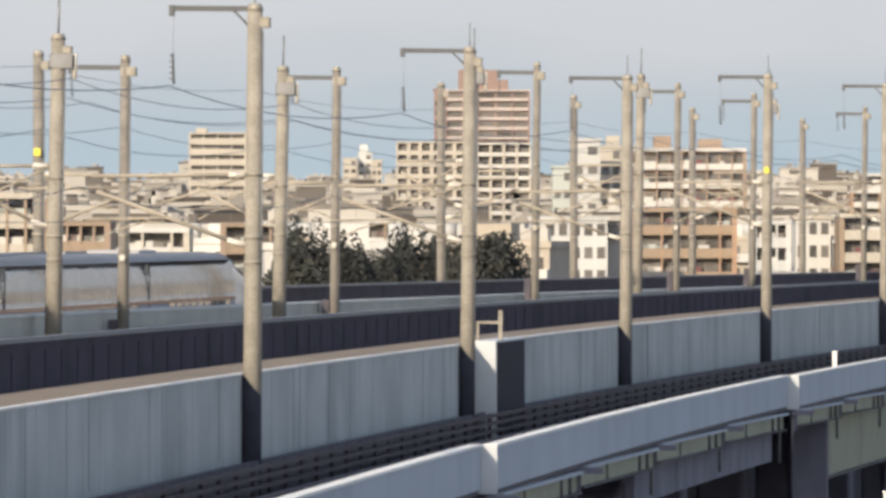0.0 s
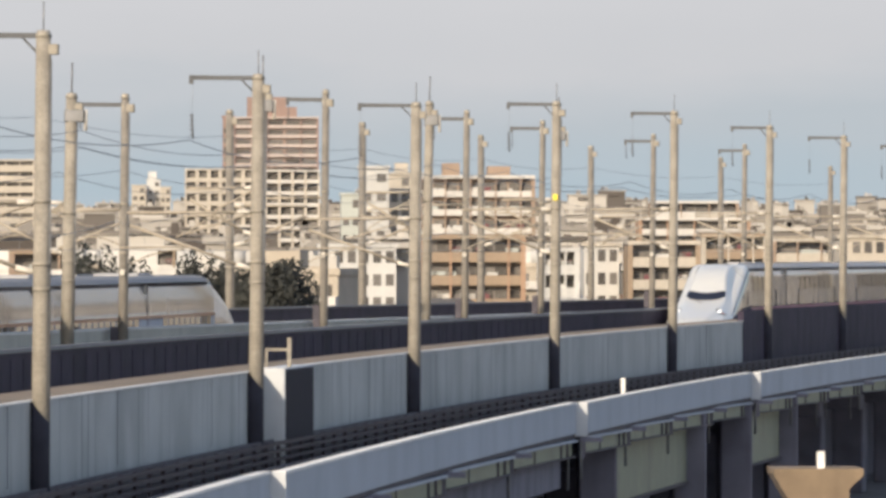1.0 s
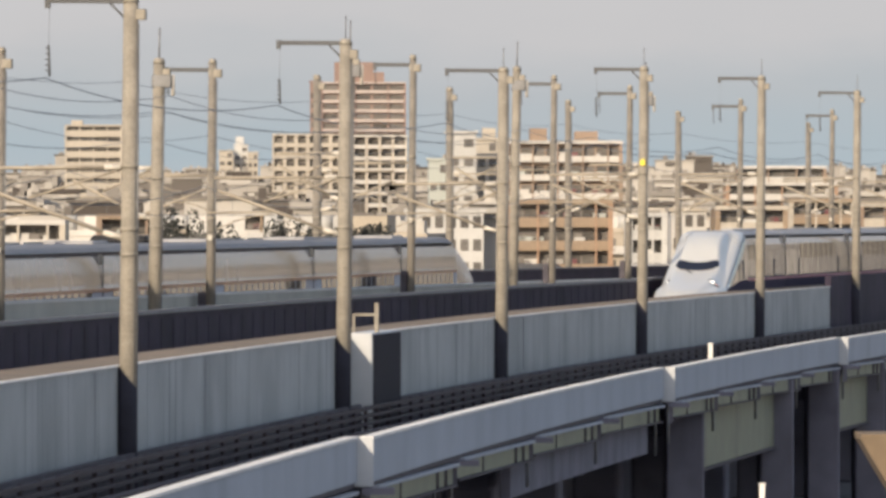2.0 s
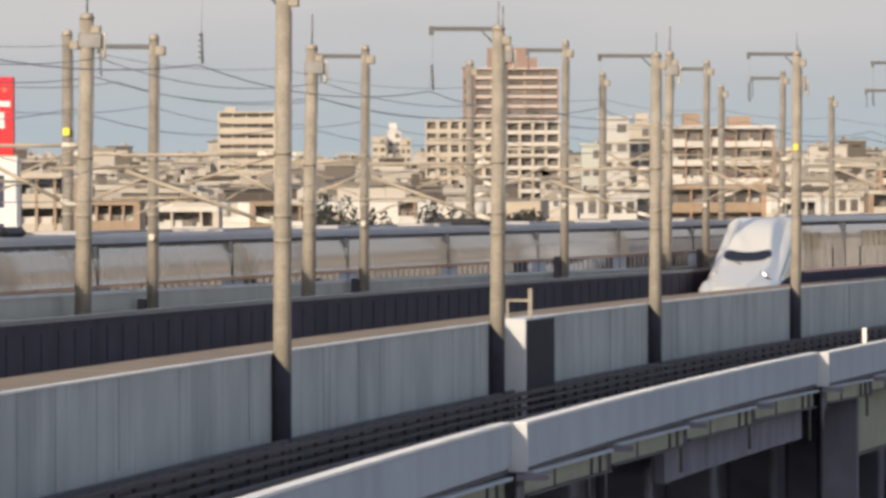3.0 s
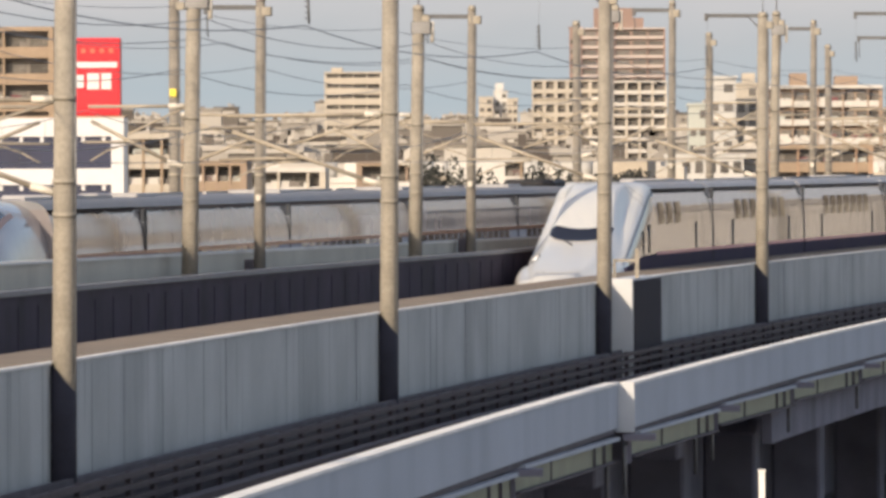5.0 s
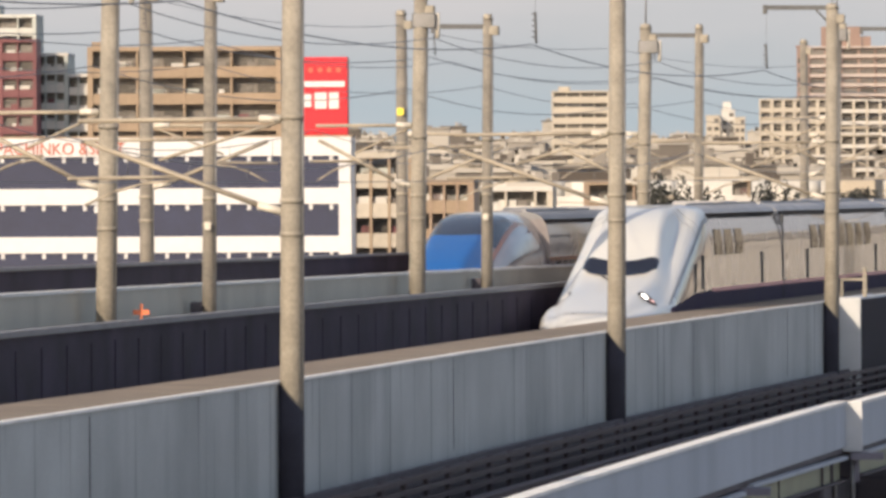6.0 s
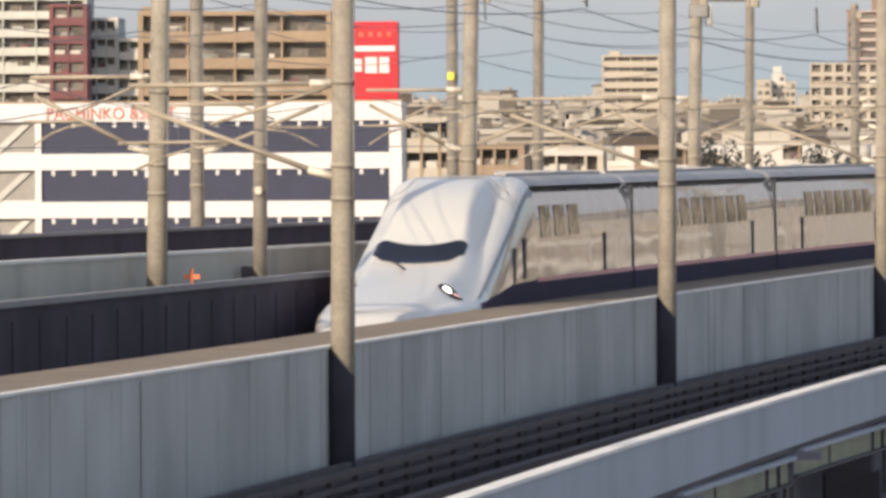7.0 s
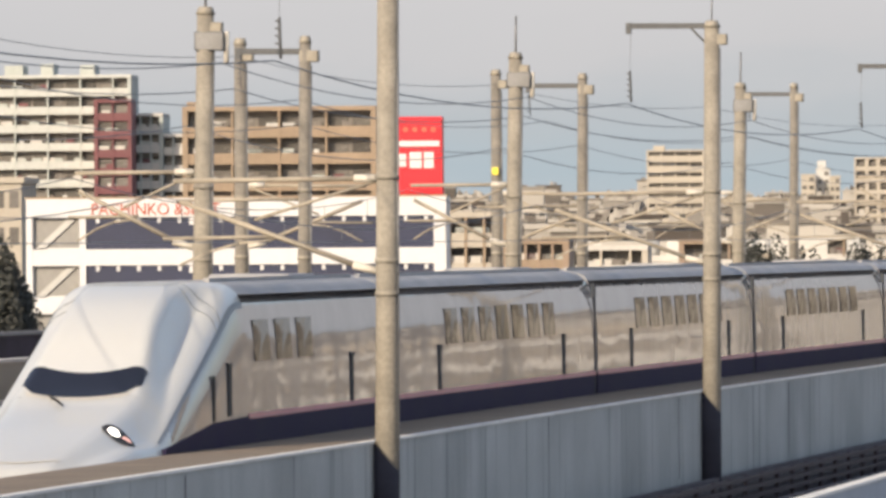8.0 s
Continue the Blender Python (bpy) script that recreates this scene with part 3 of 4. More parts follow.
wire("contact_wire", NEAR_Y, 3.9, 5.60, 0.02, 0.010, "contact wire above the near track")
wire("feeder_wire", BIG_Y, 6.5, 9.3, 0.45, 0.013, "dark feeder wire between the thick masts")
wire("feeder_wire", THIN_Y, 8.5, 9.0, 0.4, 0.013, "dark feeder wire between the slim masts")
wire("branch_wire", THIN_Y, 7.0, 8.2, 0.4, 0.010, "thin wire between the slim masts")
wire("branch_wire", BIG_Y, 7.2, 8.0, 0.5, 0.012, "dark slack wire between the thick masts")
wire("messenger_wire", BIG_Y, 9.6, 6.95, 0.6, 0.012, "messenger wire with droppers above the far track", 6.15)
wire("contact_wire", BIG_Y, 9.6, 6.12, 0.02, 0.010, "contact wire above the far track")
wire("feeder_wire", FAR_Y, 11.5, 9.2, 0.4, 0.012, "dark feeder wire on the far masts")
wire("earth_wire", FAR_Y, 13.0, 10.3, 0.3, 0.010, "thin earth wire on the far masts")

flag = empty("orange_marker", Matrix.Translation(at(165.7, 6.36, 2.74)), "small orange marker on the barrier cap", "marker")
ORANGE = mat("orange_paint", (0.75, 0.20, 0.08), 0.5, vary=0.05)
part("stem", boxed(-0.03, 0.03, -0.03, 0.03, 0.0, 0.34), ORANGE, flag)
part("vane", boxed(-0.17, 0.17, -0.02, 0.02, 0.12, 0.22), ORANGE, flag)
# ---- trains ----
def arc(y):
    return y + 0.5 * (CB * CB * y + 2 * CB * CC * y * y + 4 / 3 * CC * CC * y ** 3)


def y_at(s):
    y = s
    for _ in range(12):
        y -= (arc(y) - s) / math.sqrt(1 + (CB + 2 * CC * y) ** 2)
    return y


def car_pose(s_front, s_rear, o, z):
    """Pose of a car whose own y axis points to its front end; origin midway, at rail level."""
    a, b = at(y_at(s_front), o, z), at(y_at(s_rear), o, z)
    d = a - b
    return Matrix.Translation((a + b) / 2) @ Matrix.Rotation(math.atan2(-d.x, d.y), 4, "Z")


def near_s(t):
    """Where the windscreen of the near train is along the line."""
    ts = (0.0, 1.0, 1.5, 2.0, 2.2, 3.3, 3.5, 4.0, 4.5, 5.0, 5.2, 6.5, 7.0, 7.5, 8.0)
    ss = (472.6, 431.6, 411.0, 390.4, 382.2, 338.6, 330.6, 309.8, 288.4, 266.2, 257.2, 202.2, 180.6, 159.0, 137.2)
    return float(np.interp(t, ts, ss))


def far_s(t):
    """Where the leading tip of the far train is."""
    return 344.0 + 44.5 * (t - 2.0)


def table(tab, d):
    """A smoothed reading of a table of (distance from the tip, value)."""
    xs, ys = [p[0] for p in tab], [p[1] for p in tab]
    return sum(np.interp(max(0.0, d + k * 0.22), xs, ys) for k in (-2, -1, 0, 1, 2)) / 5


def edge_height(d):
    """Height of the slanting edge where the white cab hull meets the upright side."""
    return 1.61 + 0.3155 * (d - 5.34)


NOSE = dict(
    crown=((0, 0.95), (0.25, 1.25), (0.8, 1.46), (2, 1.70), (3.6, 1.95), (5.0, 2.16), (6.2, 2.38), (7.6, 2.98), (8.8, 3.62), (10.0, 4.05), (11.2, 4.31), (12.6, 4.38), (16, 4.38)),
    shoulder=((0, 0.85), (0.25, 1.08), (0.8, 1.28), (2, 1.52), (3.6, 1.72)) + tuple((d, 0.3 + (edge_height(d) - 0.3) / 0.92) for d in (5.4, 7, 9, 11)) + ((12.7, 4.34), (16, 4.38)),
    half=((0, 0.78), (0.25, 1.08), (0.8, 1.32), (2, 1.52), (3.6, 1.63), (6, 1.68), (9, 1.69), (16, 1.69)),
    canopy=((0, 0.8), (3, 1.3), (4.6, 1.45), (6.2, 1.52), (7.2, 1.44), (8.2, 1.30), (9.6, 1.18), (11.6, 1.16), (13.0, 1.4), (14, 1.69)),
    floor=((0, 0.75), (0.25, 0.45), (0.8, 0.3), (16, 0.3)), power=8.0)
NOSE_FAR = dict(
    crown=((0, 1.2), (0.3, 1.75), (1, 2.2), (2.5, 2.7), (4.2, 3.15), (5.6, 3.47), (7, 3.6), (8.5, 3.65), (14, 3.65)),
    shoulder=((0, 1.1), (0.3, 1.5), (1, 1.9), (2.5, 2.4), (4.2, 2.85), (5.6, 3.2), (7, 3.45), (8.5, 3.6), (10, 3.65), (14, 3.65)),
    half=((0, 0.5), (0.3, 0.95), (1, 1.25), (2.5, 1.5), (5, 1.66), (14, 1.69)),
    canopy=((0, 0.8), (4, 1.05), (10, 1.5), (14, 1.69)),
    floor=((0, 0.7), (0.3, 0.4), (1, 0.3), (14, 0.3)), power=3.4)


def skin(sh, d, a):
    """Point on a nose at distance d from the tip; a runs from -1 (one sill) over the top to 1."""
    hw, hs, hc = table(sh["half"], d), table(sh["shoulder"], d), table(sh["crown"], d)
    wc, zb, p = table(sh["canopy"], d), table(sh["floor"], d), sh["power"]
    ph = a * math.pi / 2
    x = math.copysign(abs(math.sin(ph)) ** (2 / p), a) * hw
    z = zb + (hs - zb) * abs(math.cos(ph)) ** (2 / p)
    q = min(1.0, max(0.0, (abs(x) / wc - 0.64) / 0.36))
    z += (hc - hs) * (1 - q * q * (3 - 2 * q)) * (1 if abs(a) < 0.9 else 0)
    return x, z


def skin_top(sh, d, x):
    """Height of the nose's upper surface over the half-width x."""
    hw, p = table(sh["half"], d), sh["power"]
    s = min(1.0, abs(x) / hw) ** (p / 2)
    return skin(sh, d, math.asin(s) / (math.pi / 2))[1]


def nose_mesh(sh, front, d0, d1, a0=-1.0, a1=1.0, nd=40, na=64, lift=0.0):
    bm = bmesh.new()
    prev = None
    for i in range(nd + 1):
        d = d0 + (d1 - d0) * (i / nd) ** (1.6 if d0 == 0 else 1)
        ring = []
        for k in range(na + 1):
            x, z = skin(sh, d, a0 + (a1 - a0) * k / na)
            ring.append(bm.verts.new((x * (1 + lift), front - d, z + lift)))
        if prev:
            for k in range(na):
                bm.faces.new((prev[k], prev[k + 1], ring[k + 1], ring[k])).smooth = True
        elif d0 == 0:
            bm.faces.new(ring)
        prev = ring
    bmesh.ops.recalc_face_normals(bm, faces=bm.faces)
    return bm


def patch(sh, front, edge_lo, edge_hi, x0, x1, n=24, m=8, lift=0.02):
    """A pane that lies on the nose between two distances that depend on x."""
    bm = bmesh.new()
    prev = None
    for i in range(n + 1):
        x = x0 + (x1 - x0) * i / n
        lo, hi = edge_lo(x), edge_hi(x)
        col = [bm.verts.new((x, front - (lo + (hi - lo) * k / m), skin_top(sh, lo + (hi - lo) * k / m, x) + lift)) for k in range(m + 1)]
        if prev:
            for k in range(m):
                bm.faces.new((prev[k], prev[k + 1], col[k + 1], col[k])).smooth = True
        prev = col
    bmesh.ops.recalc_face_normals(bm, faces=bm.faces)
    return bm


def disc_patch(sh, front, d, x, rd, rx, lift, skew=0.0):
    bm = bmesh.new()
    c = bm.verts.new((x, front - d, skin_top(sh, d, x) + lift))
    ring = []
    for i in range(20):
        a = i * math.pi / 10
        xx, dd = x + rx * math.cos(a), d + rd * math.sin(a) + skew * rx * math.cos(a) * (1 if x > 0 else -1)
        ring.append(bm.verts.new((xx, front - dd, skin_top(sh, dd, xx) + lift)))
    for i in range(20):
        bm.faces.new((c, ring[i], ring[(i + 1) % 20]))
    bmesh.ops.recalc_face_normals(bm, faces=bm.faces)
    return bm


def shell(sec, y0, y1):
    """A body shell: an open outline of (x, z) carried from y0 to y1 and closed at both ends."""
    bm = bmesh.new()
    r0 = [bm.verts.new((x, y0, z)) for x, z in sec]
    r1 = [bm.verts.new((x, y1, z)) for x, z in sec]
    for k in range(len(sec) - 1):
        bm.faces.new((r0[k], r0[k + 1], r1[k + 1], r1[k])).smooth = True
    bm.faces.new([bm.verts.new((x, y, z)) for (x, z), y in ((sec[-1], y0), (sec[0], y0), (sec[0], y1), (sec[-1], y1))])
    for y in (y0, y1):
        bm.faces.new([bm.verts.new((x, y, z)) for x, z in sec])
    bmesh.ops.recalc_face_normals(bm, faces=bm.faces)
    return bm


def outline(half, zb, zt, p, z_lo, z_hi, n=40):
    """The part of a rounded-box section between two heights."""
    pts = []
    for k in range(n + 1):
        ph = (-1 + 2 * k / n) * math.pi / 2
        x = math.copysign(abs(math.sin(ph)) ** (2 / p), ph) * half
        z = zb + (zt - zb) * abs(math.cos(ph)) ** (2 / p)
        pts.append((x, min(max(z, z_lo), z_hi)))
    out = []
    for q in pts:
        if not out or (abs(q[0] - out[-1][0]) + abs(q[1] - out[-1][1])) > 1e-4:
            out.append(q)
    if z_lo > zb:
        out = [(half, z_lo) if i == len(out) - 1 else q for i, q in enumerate(out)]
        out[0] = (-half, z_lo)
    return out


L2 = 12.35
WIN = mesh_of("window", boxed(-0.006, 0.006, -0.82, 0.82, -0.37, 0.37, bevel=0.004))
WIN.materials.append(WINGLASS)
WINL = mesh_of("window", boxed(-0.006, 0.006, -0.52, 0.52, -0.27, 0.27, bevel=0.004))
WINL.materials.append(WINGLASS)
DOOR = bmesh.new()
box(DOOR, -0.012, 0.012, -0.18, 0.18, -0.44, 0.45)
box(DOOR, -0.02, 0.02, -0.21, 0.21, 0.45, 0.50)
DOOR = mesh_of("door", DOOR)
DOOR.materials.append(GASKET)


def common(c, back, front, top, half, stripe, low, win_z, win_y, win_mesh, door_y, mats, door_z):
    """Side, lower side, stripe, roof, windows, doors, bogies and gangway shared by all cars."""
    upper, lower, line, roof = mats

    def lean(z):
        return half * (1 - ((z - 0.3) / (top - 0.3)) ** 7) ** (1 / 7)

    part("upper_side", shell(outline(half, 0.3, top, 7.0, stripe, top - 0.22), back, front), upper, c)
    part("roof", shell(outline(half + 0.004, 0.3, top + 0.004, 7.0, top - 0.23, top + 1), back, front), roof, c)
    part("lower_side", shell(((-half, low), (half, low), (half, stripe), (-half, stripe)), back, front), lower, c)
    for s in (-1, 1):
        part("stripe", boxed(s * (half + 0.008) - 0.006, s * (half + 0.008) + 0.006, back, front, stripe - 0.05, stripe + 0.05), line, c)
        for z in win_z:
            tilt = math.degrees(math.atan((lean(z - 0.3) - lean(z + 0.3)) / 0.6))
            for y in win_y:
                w = part("window", win_mesh, None, c)
                w.matrix_world = pose(s * (lean(z) + 0.006), y, z, 0, -s * tilt, 0)
        for y in door_y:
            w = part("door", DOOR, None, c)
            w.location = (s * (half + 0.006), y, door_z)
    for s in (-1, 1):
        part("end_frame", boxed(s * (half + 0.007) - 0.006, s * (half + 0.007) + 0.006, back, back + 0.16, 0.5, top - 0.3), GASKET, c)
        part("joint_cover", boxed(s * (half - 0.05) - 0.03, s * (half - 0.05) + 0.03, back - 0.2, back + 0.22, top - 0.62, top - 0.3), PORCELAIN, c, "pale cover at the car joint")
    part("gangway", boxed(-1.2, 1.2, back - 0.5, back, 0.6, top - 0.35), GASKET, c)
    part("roof_rail", boxed(-0.9, -0.8, back + 0.4, front - 0.4, top - 0.02, top + 0.07), TRAINROOF, c)
    part("roof_unit", boxed(-0.8, 0.8, back + 4, back + 7, top - 0.05, top + 0.10, bevel=0.05), TRAINROOF, c)
    for y in (back + 3.2, 9.0):
        part("bogie", boxed(-1.3, 1.3, y - 1.6, y + 1.6, 0.08, 0.85, bevel=0.1), GASKET, c)
        for dy in (-1.25, 1.25):
            bm = bmesh.new()
            for s in (-1, 1):
                tube(bm, (s * 0.66, y + dy, 0.43), (s * 0.80, y + dy, 0.43), 0.43, None, 18)
            tube(bm, (-0.66, y + dy, 0.43), (0.66, y + dy, 0.43), 0.09, None, 8)
            part("wheelset", bm, GREYSTEEL, c)


KEYED = []
TIMES = [i * 0.25 for i in range(33)]
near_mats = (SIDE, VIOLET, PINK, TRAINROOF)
FRONT = 16.1
NOSE_BACK = FRONT - 13.8
NEAR_HALF, NEAR_PITCH = 14.4, 29.2

lead = empty("double_deck_lead_car", pose(0, 0, 0), "white double-deck high-speed lead car with long duck-billed nose", "railcar", "near train")
part("nose", nose_mesh(NOSE, FRONT, 0.0, 6.4), WHITE, lead, "glossy white streamlined nose")
part("cab_roof", nose_mesh(NOSE, FRONT, 6.4, 13.8, -0.53, 0.53, 40, 70), WHITE, lead, "white sloping cab roof")
part("cab_side", nose_mesh(NOSE, FRONT, 6.4, 13.8, 0.53, 1.0, 40, 20), SIDE, lead, "glossy cab side in white darkened for shade")
part("cab_side", nose_mesh(NOSE, FRONT, 6.4, 13.8, -1.0, -0.53, 40, 20), SIDE, lead, "glossy cab side in white darkened for shade")
for e in (-1, 1):
    part("edge_moulding", nose_mesh(NOSE, FRONT, 5.6, 13.7, e * 0.50, e * 0.575, 36, 4, 0.008), EDGEGREY, lead, "blue-grey slanting edge moulding")
part("windscreen", patch(NOSE, FRONT, lambda x: 6.32 + 0.30 * x * x + 0.25 * max(0, abs(x) - 0.8) / 0.24, lambda x: 7.28 + 0.36 * x * x - 0.15 * max(0, abs(x) - 0.8) / 0.24, -1.04, 1.04), SCREEN, lead, "dark wrapped cab windscreen")
part("windscreen_trim", patch(NOSE, FRONT, lambda x: 6.18 + 0.3 * x * x, lambda x: 6.31 + 0.3 * x * x, -0.9, 0.9, 24, 2, 0.012), PORCELAIN, lead)
part("wiper", tube(bmesh.new(), (0.12, FRONT - 5.75, skin_top(NOSE, 5.75, 0.12) + 0.05), (0.45, FRONT - 6.3, skin_top(NOSE, 6.3, 0.45) + 0.06), 0.026, None, 6), GASKET, lead)
for s in (-1, 1):
    hl = part("headlight", disc_patch(NOSE, FRONT, 4.1, s * 1.17, 0.40, 0.25, 0.02, 0.5), GASKET, lead, "dark oval headlight housing")
    part("lamp", disc_patch(NOSE, FRONT, 4.02, s * 1.11, 0.20, 0.085, 0.035, 0.5), LAMP, hl, "lit white lamp")
    part("marker_lamp", disc_patch(NOSE, FRONT, 4.2, s * 1.29, 0.16, 0.065, 0.035, 0.5), AMBER, hl, "reddish marker lamp")
part("coupler_cover_line", patch(NOSE, FRONT, lambda x: 0.95 + 0.35 * x * x, lambda x: 1.03 + 0.35 * x * x, -0.75, 0.75, 20, 2, 0.012), PORCELAIN, lead)
for d in (11.6, 12.0):
    bm = bmesh.new()
    pr = None
    for k in range(41):
        a = -0.5 + 1.0 * k / 40
        x, z = skin(NOSE, d - 1.2 * a * a, a)
        q = Vector((x * 1.004, FRONT - d + 1.2 * a * a, z + 0.012))
        if pr is not None:
            tube(bm, pr, q, 0.009, None, 4)
        pr = q
    part("panel_seam", bm, EDGEGREY, lead)
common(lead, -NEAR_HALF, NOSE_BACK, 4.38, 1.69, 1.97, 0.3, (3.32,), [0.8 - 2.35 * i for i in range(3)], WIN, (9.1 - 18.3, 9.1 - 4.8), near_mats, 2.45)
for s in (-1, 1):
    part("door_slot", boxed(s * 1.695 - 0.01, s * 1.695 + 0.01, 9.1 - 3.35, 9.1 - 3.15, 1.95, 2.75), GASKET, lead)
for s in (-1, 1):
    wedge = bmesh.new()
    f = [wedge.verts.new((s * 1.70, y, z)) for y, z in ((NOSE_BACK, 0.3), (10.9, 0.3), (10.5, 1.58), (5.9, 1.93), (NOSE_BACK, 1.97))]
    b_ = [wedge.verts.new((s * 1.60, v.co.y, v.co.z)) for v in f]
    wedge.faces.new(f)
    wedge.faces.new(b_)
    for i in range(5):
        j = (i + 1) % 5
        wedge.faces.new((f[i], f[j], b_[j], b_[i]))
    bmesh.ops.recalc_face_normals(wedge, faces=wedge.faces)
    part("violet_flash", wedge, VIOLET, lead, "violet wedge behind the nose")
KEYED.append((lead, [(t, car_pose(near_s(t) - 5.2, near_s(t) + 23.4, 3.9, 0.5)) for t in TIMES]))

trail = empty("double_deck_railcar", pose(0, 0, 0), "white double-deck high-speed railcar with violet lower side and pink stripe", "railcar", "near train")
common(trail, -NEAR_HALF, NEAR_HALF, 4.38, 1.69, 1.97, 0.3, (3.32,), [7.05 - 2.35 * i for i in range(7)], WIN, (-9.2, 8.8), near_mats, 2.45)
for k in range(1, 8):
    c = trail if k == 1 else copy_thing(trail, pose(0, 0, 0))
    KEYED.append((c, [(t, car_pose(near_s(t) + 23.6 + NEAR_PITCH * (k - 1) + 0.2, near_s(t) + 23.6 + NEAR_PITCH * k - 0.2, 3.9, 0.5)) for t in TIMES]))

# far train: twelve cars, a nose at both ends
far_mats = (IVORY, MAUVE, COPPER, BLUEGREY)
OF, ZF = 9.6, 1.05


FAR_FRONT = 12.6


def far_end(longer=0.0):
    c = empty("lead_car", pose(0, 0, 0), "ivory high-speed end car with bright blue nose top and dark windscreen", "railcar", "far train")
    part("nose", nose_mesh(NOSE_FAR, FAR_FRONT, 0.0, 10.4), IVORY, c)
    part("blue_cap", patch(NOSE_FAR, FAR_FRONT, lambda x: 0.7 + 0.5 * x * x, lambda x: 3.6 + 0.4 * x * x, -1.02, 1.02), BLUE, c, "bright blue nose top")
    part("windscreen", patch(NOSE_FAR, FAR_FRONT, lambda x: 3.6 + 0.4 * x * x, lambda x: 6.8 + 0.3 * x * x, -1.08, 1.08), SCREEN, c, "dark curved windscreen")
    for s in (-1, 1):
        part("copper_line", patch(NOSE_FAR, FAR_FRONT, lambda x: 1.4, lambda x: 7.8, s * 1.08, s * 1.17, 3, 16), COPPER, c)
    common(c, -L2 - longer, FAR_FRONT - 10.4, 3.65, 1.69, 2.26, 0.3, (1.95,), [-10.2 + 1.35 * i for i in range(9)], WINL, (), far_mats, 2.45)
    return c


e7a = far_end(2.2)
e7b = far_end(-1.0)
midcar = empty("railcar", pose(0, 0, 0), "ivory high-speed railcar with blue-grey roof and copper stripe", "railcar", "far train")
common(midcar, -L2, L2, 3.65, 1.69, 2.26, 0.3, (1.95,), [-9.6 + 1.37 * i for i in range(15)], WINL, (), far_mats, 2.45)
KEYED.append((e7a, [(t, car_pose(far_s(t) + 2.3, far_s(t) - 22.5, OF, ZF)) for t in TIMES]))
KEYED.append((e7b, [(t, car_pose(far_s(t) - 294.7, far_s(t) - 270.1, OF, ZF)) for t in TIMES]))
for k in range(1, 11):
    c = midcar if k == 1 else copy_thing(midcar, pose(0, 0, 0))
    if k in (3, 7):
        part("pantograph_cover", boxed(-0.95, 0.95, 2.0, 5.2, 3.6, 3.9, bevel=0.12), GASKET, c, "dark pantograph cover")
    KEYED.append((c, [(t, car_pose(far_s(t) - 24.63 * k - 0.0, far_s(t) - 24.63 * k - 24.6, OF, ZF)) for t in TIMES]))
# ---- town ----
CREAM = mat("cream_render", (0.45, 0.405, 0.335), 0.85, vary=0.1, scale=0.08, grain=2, rand=0.06)
# dark grey that paints in the shade at the back of balconies
SHADEGREY = mat("recess_shade_grey", (0.20, 0.18, 0.16), 0.85, vary=0.15, scale=0.2, grain=2)
PINKTILE = mat("pinkish_brown_tile", (0.26, 0.18, 0.15), 0.7, vary=0.1, scale=0.1, grain=3)
WHITEBAND = mat("white_balcony", (0.54, 0.515, 0.47), 0.7, vary=0.08, scale=0.2, grain=2)
BROWNTILE = mat("brown_tile", (0.30, 0.22, 0.16), 0.7, vary=0.12, scale=0.1, grain=3)
ORANGETILE = mat("orange_tile", (0.36, 0.235, 0.155), 0.7, vary=0.12, scale=0.1, grain=3)
GREENGREY = mat("green_grey_render", (0.43, 0.455, 0.42), 0.8, vary=0.08, scale=0.1, grain=2)
MAROON = mat("maroon_tile", (0.16, 0.055, 0.06), 0.6, vary=0.12, scale=0.2, grain=3)
PALEWHITE = mat("pale_render", (0.52, 0.51, 0.48), 0.8, vary=0.08, scale=0.1, grain=2, rand=0.1)
NAVY = mat("navy_panel", (0.022, 0.028, 0.065), 0.5, vary=0.15, scale=0.3, grain=4)
RED = mat("red_sign_paint", (0.62, 0.018, 0.03), 0.4, vary=0.05, bump=0.0)
PINKBAND = mat("pale_pink_balcony", (0.47, 0.40, 0.36), 0.7, vary=0.08, scale=0.2, grain=2)
PALEGREEN = mat("pale_green_balcony", (0.50, 0.51, 0.475), 0.7, vary=0.1, scale=0.2, grain=2)
PURE = mat("white_sign_paint", (0.64, 0.64, 0.64), 0.5, vary=0.03, bump=0.0)
LETTER = mat("dull_red_letters", (0.50, 0.13, 0.08), 0.5, vary=0.05, bump=0.0)
TAN = mat("tan_balcony", (0.30, 0.225, 0.155), 0.75, vary=0.12, scale=0.2, grain=3)
ROOFDARK = mat("dark_roof_tile", (0.10, 0.095, 0.09), 0.7, vary=0.25, scale=0.5, grain=5, rand=0.35)
ROOFBROWN = mat("brown_roof_tile", (0.22, 0.15, 0.10), 0.75, vary=0.25, scale=0.5, grain=5, rand=0.35)
ROOFPALE = mat("pale_roof_sheet", (0.50, 0.47, 0.42), 0.6, vary=0.15, scale=0.3, rand=0.2)
HOUSEWALLS = [mat("house_render", c, 0.85, vary=0.12, scale=0.3, grain=4, rand=0.15) for c in ((0.40, 0.35, 0.28), (0.31, 0.25, 0.18), (0.52, 0.50, 0.46), (0.23, 0.19, 0.15), (0.35, 0.32, 0.27))]
PANE = mat("window_pane", (0.125, 0.115, 0.105), 0.25, vary=0.2, bump=0.0, rand=0.5)
RAILGREY = mat("balcony_rail_grey", (0.28, 0.27, 0.25), 0.6, vary=0.1)


clutter = random.Random(3)
ITEMS = []
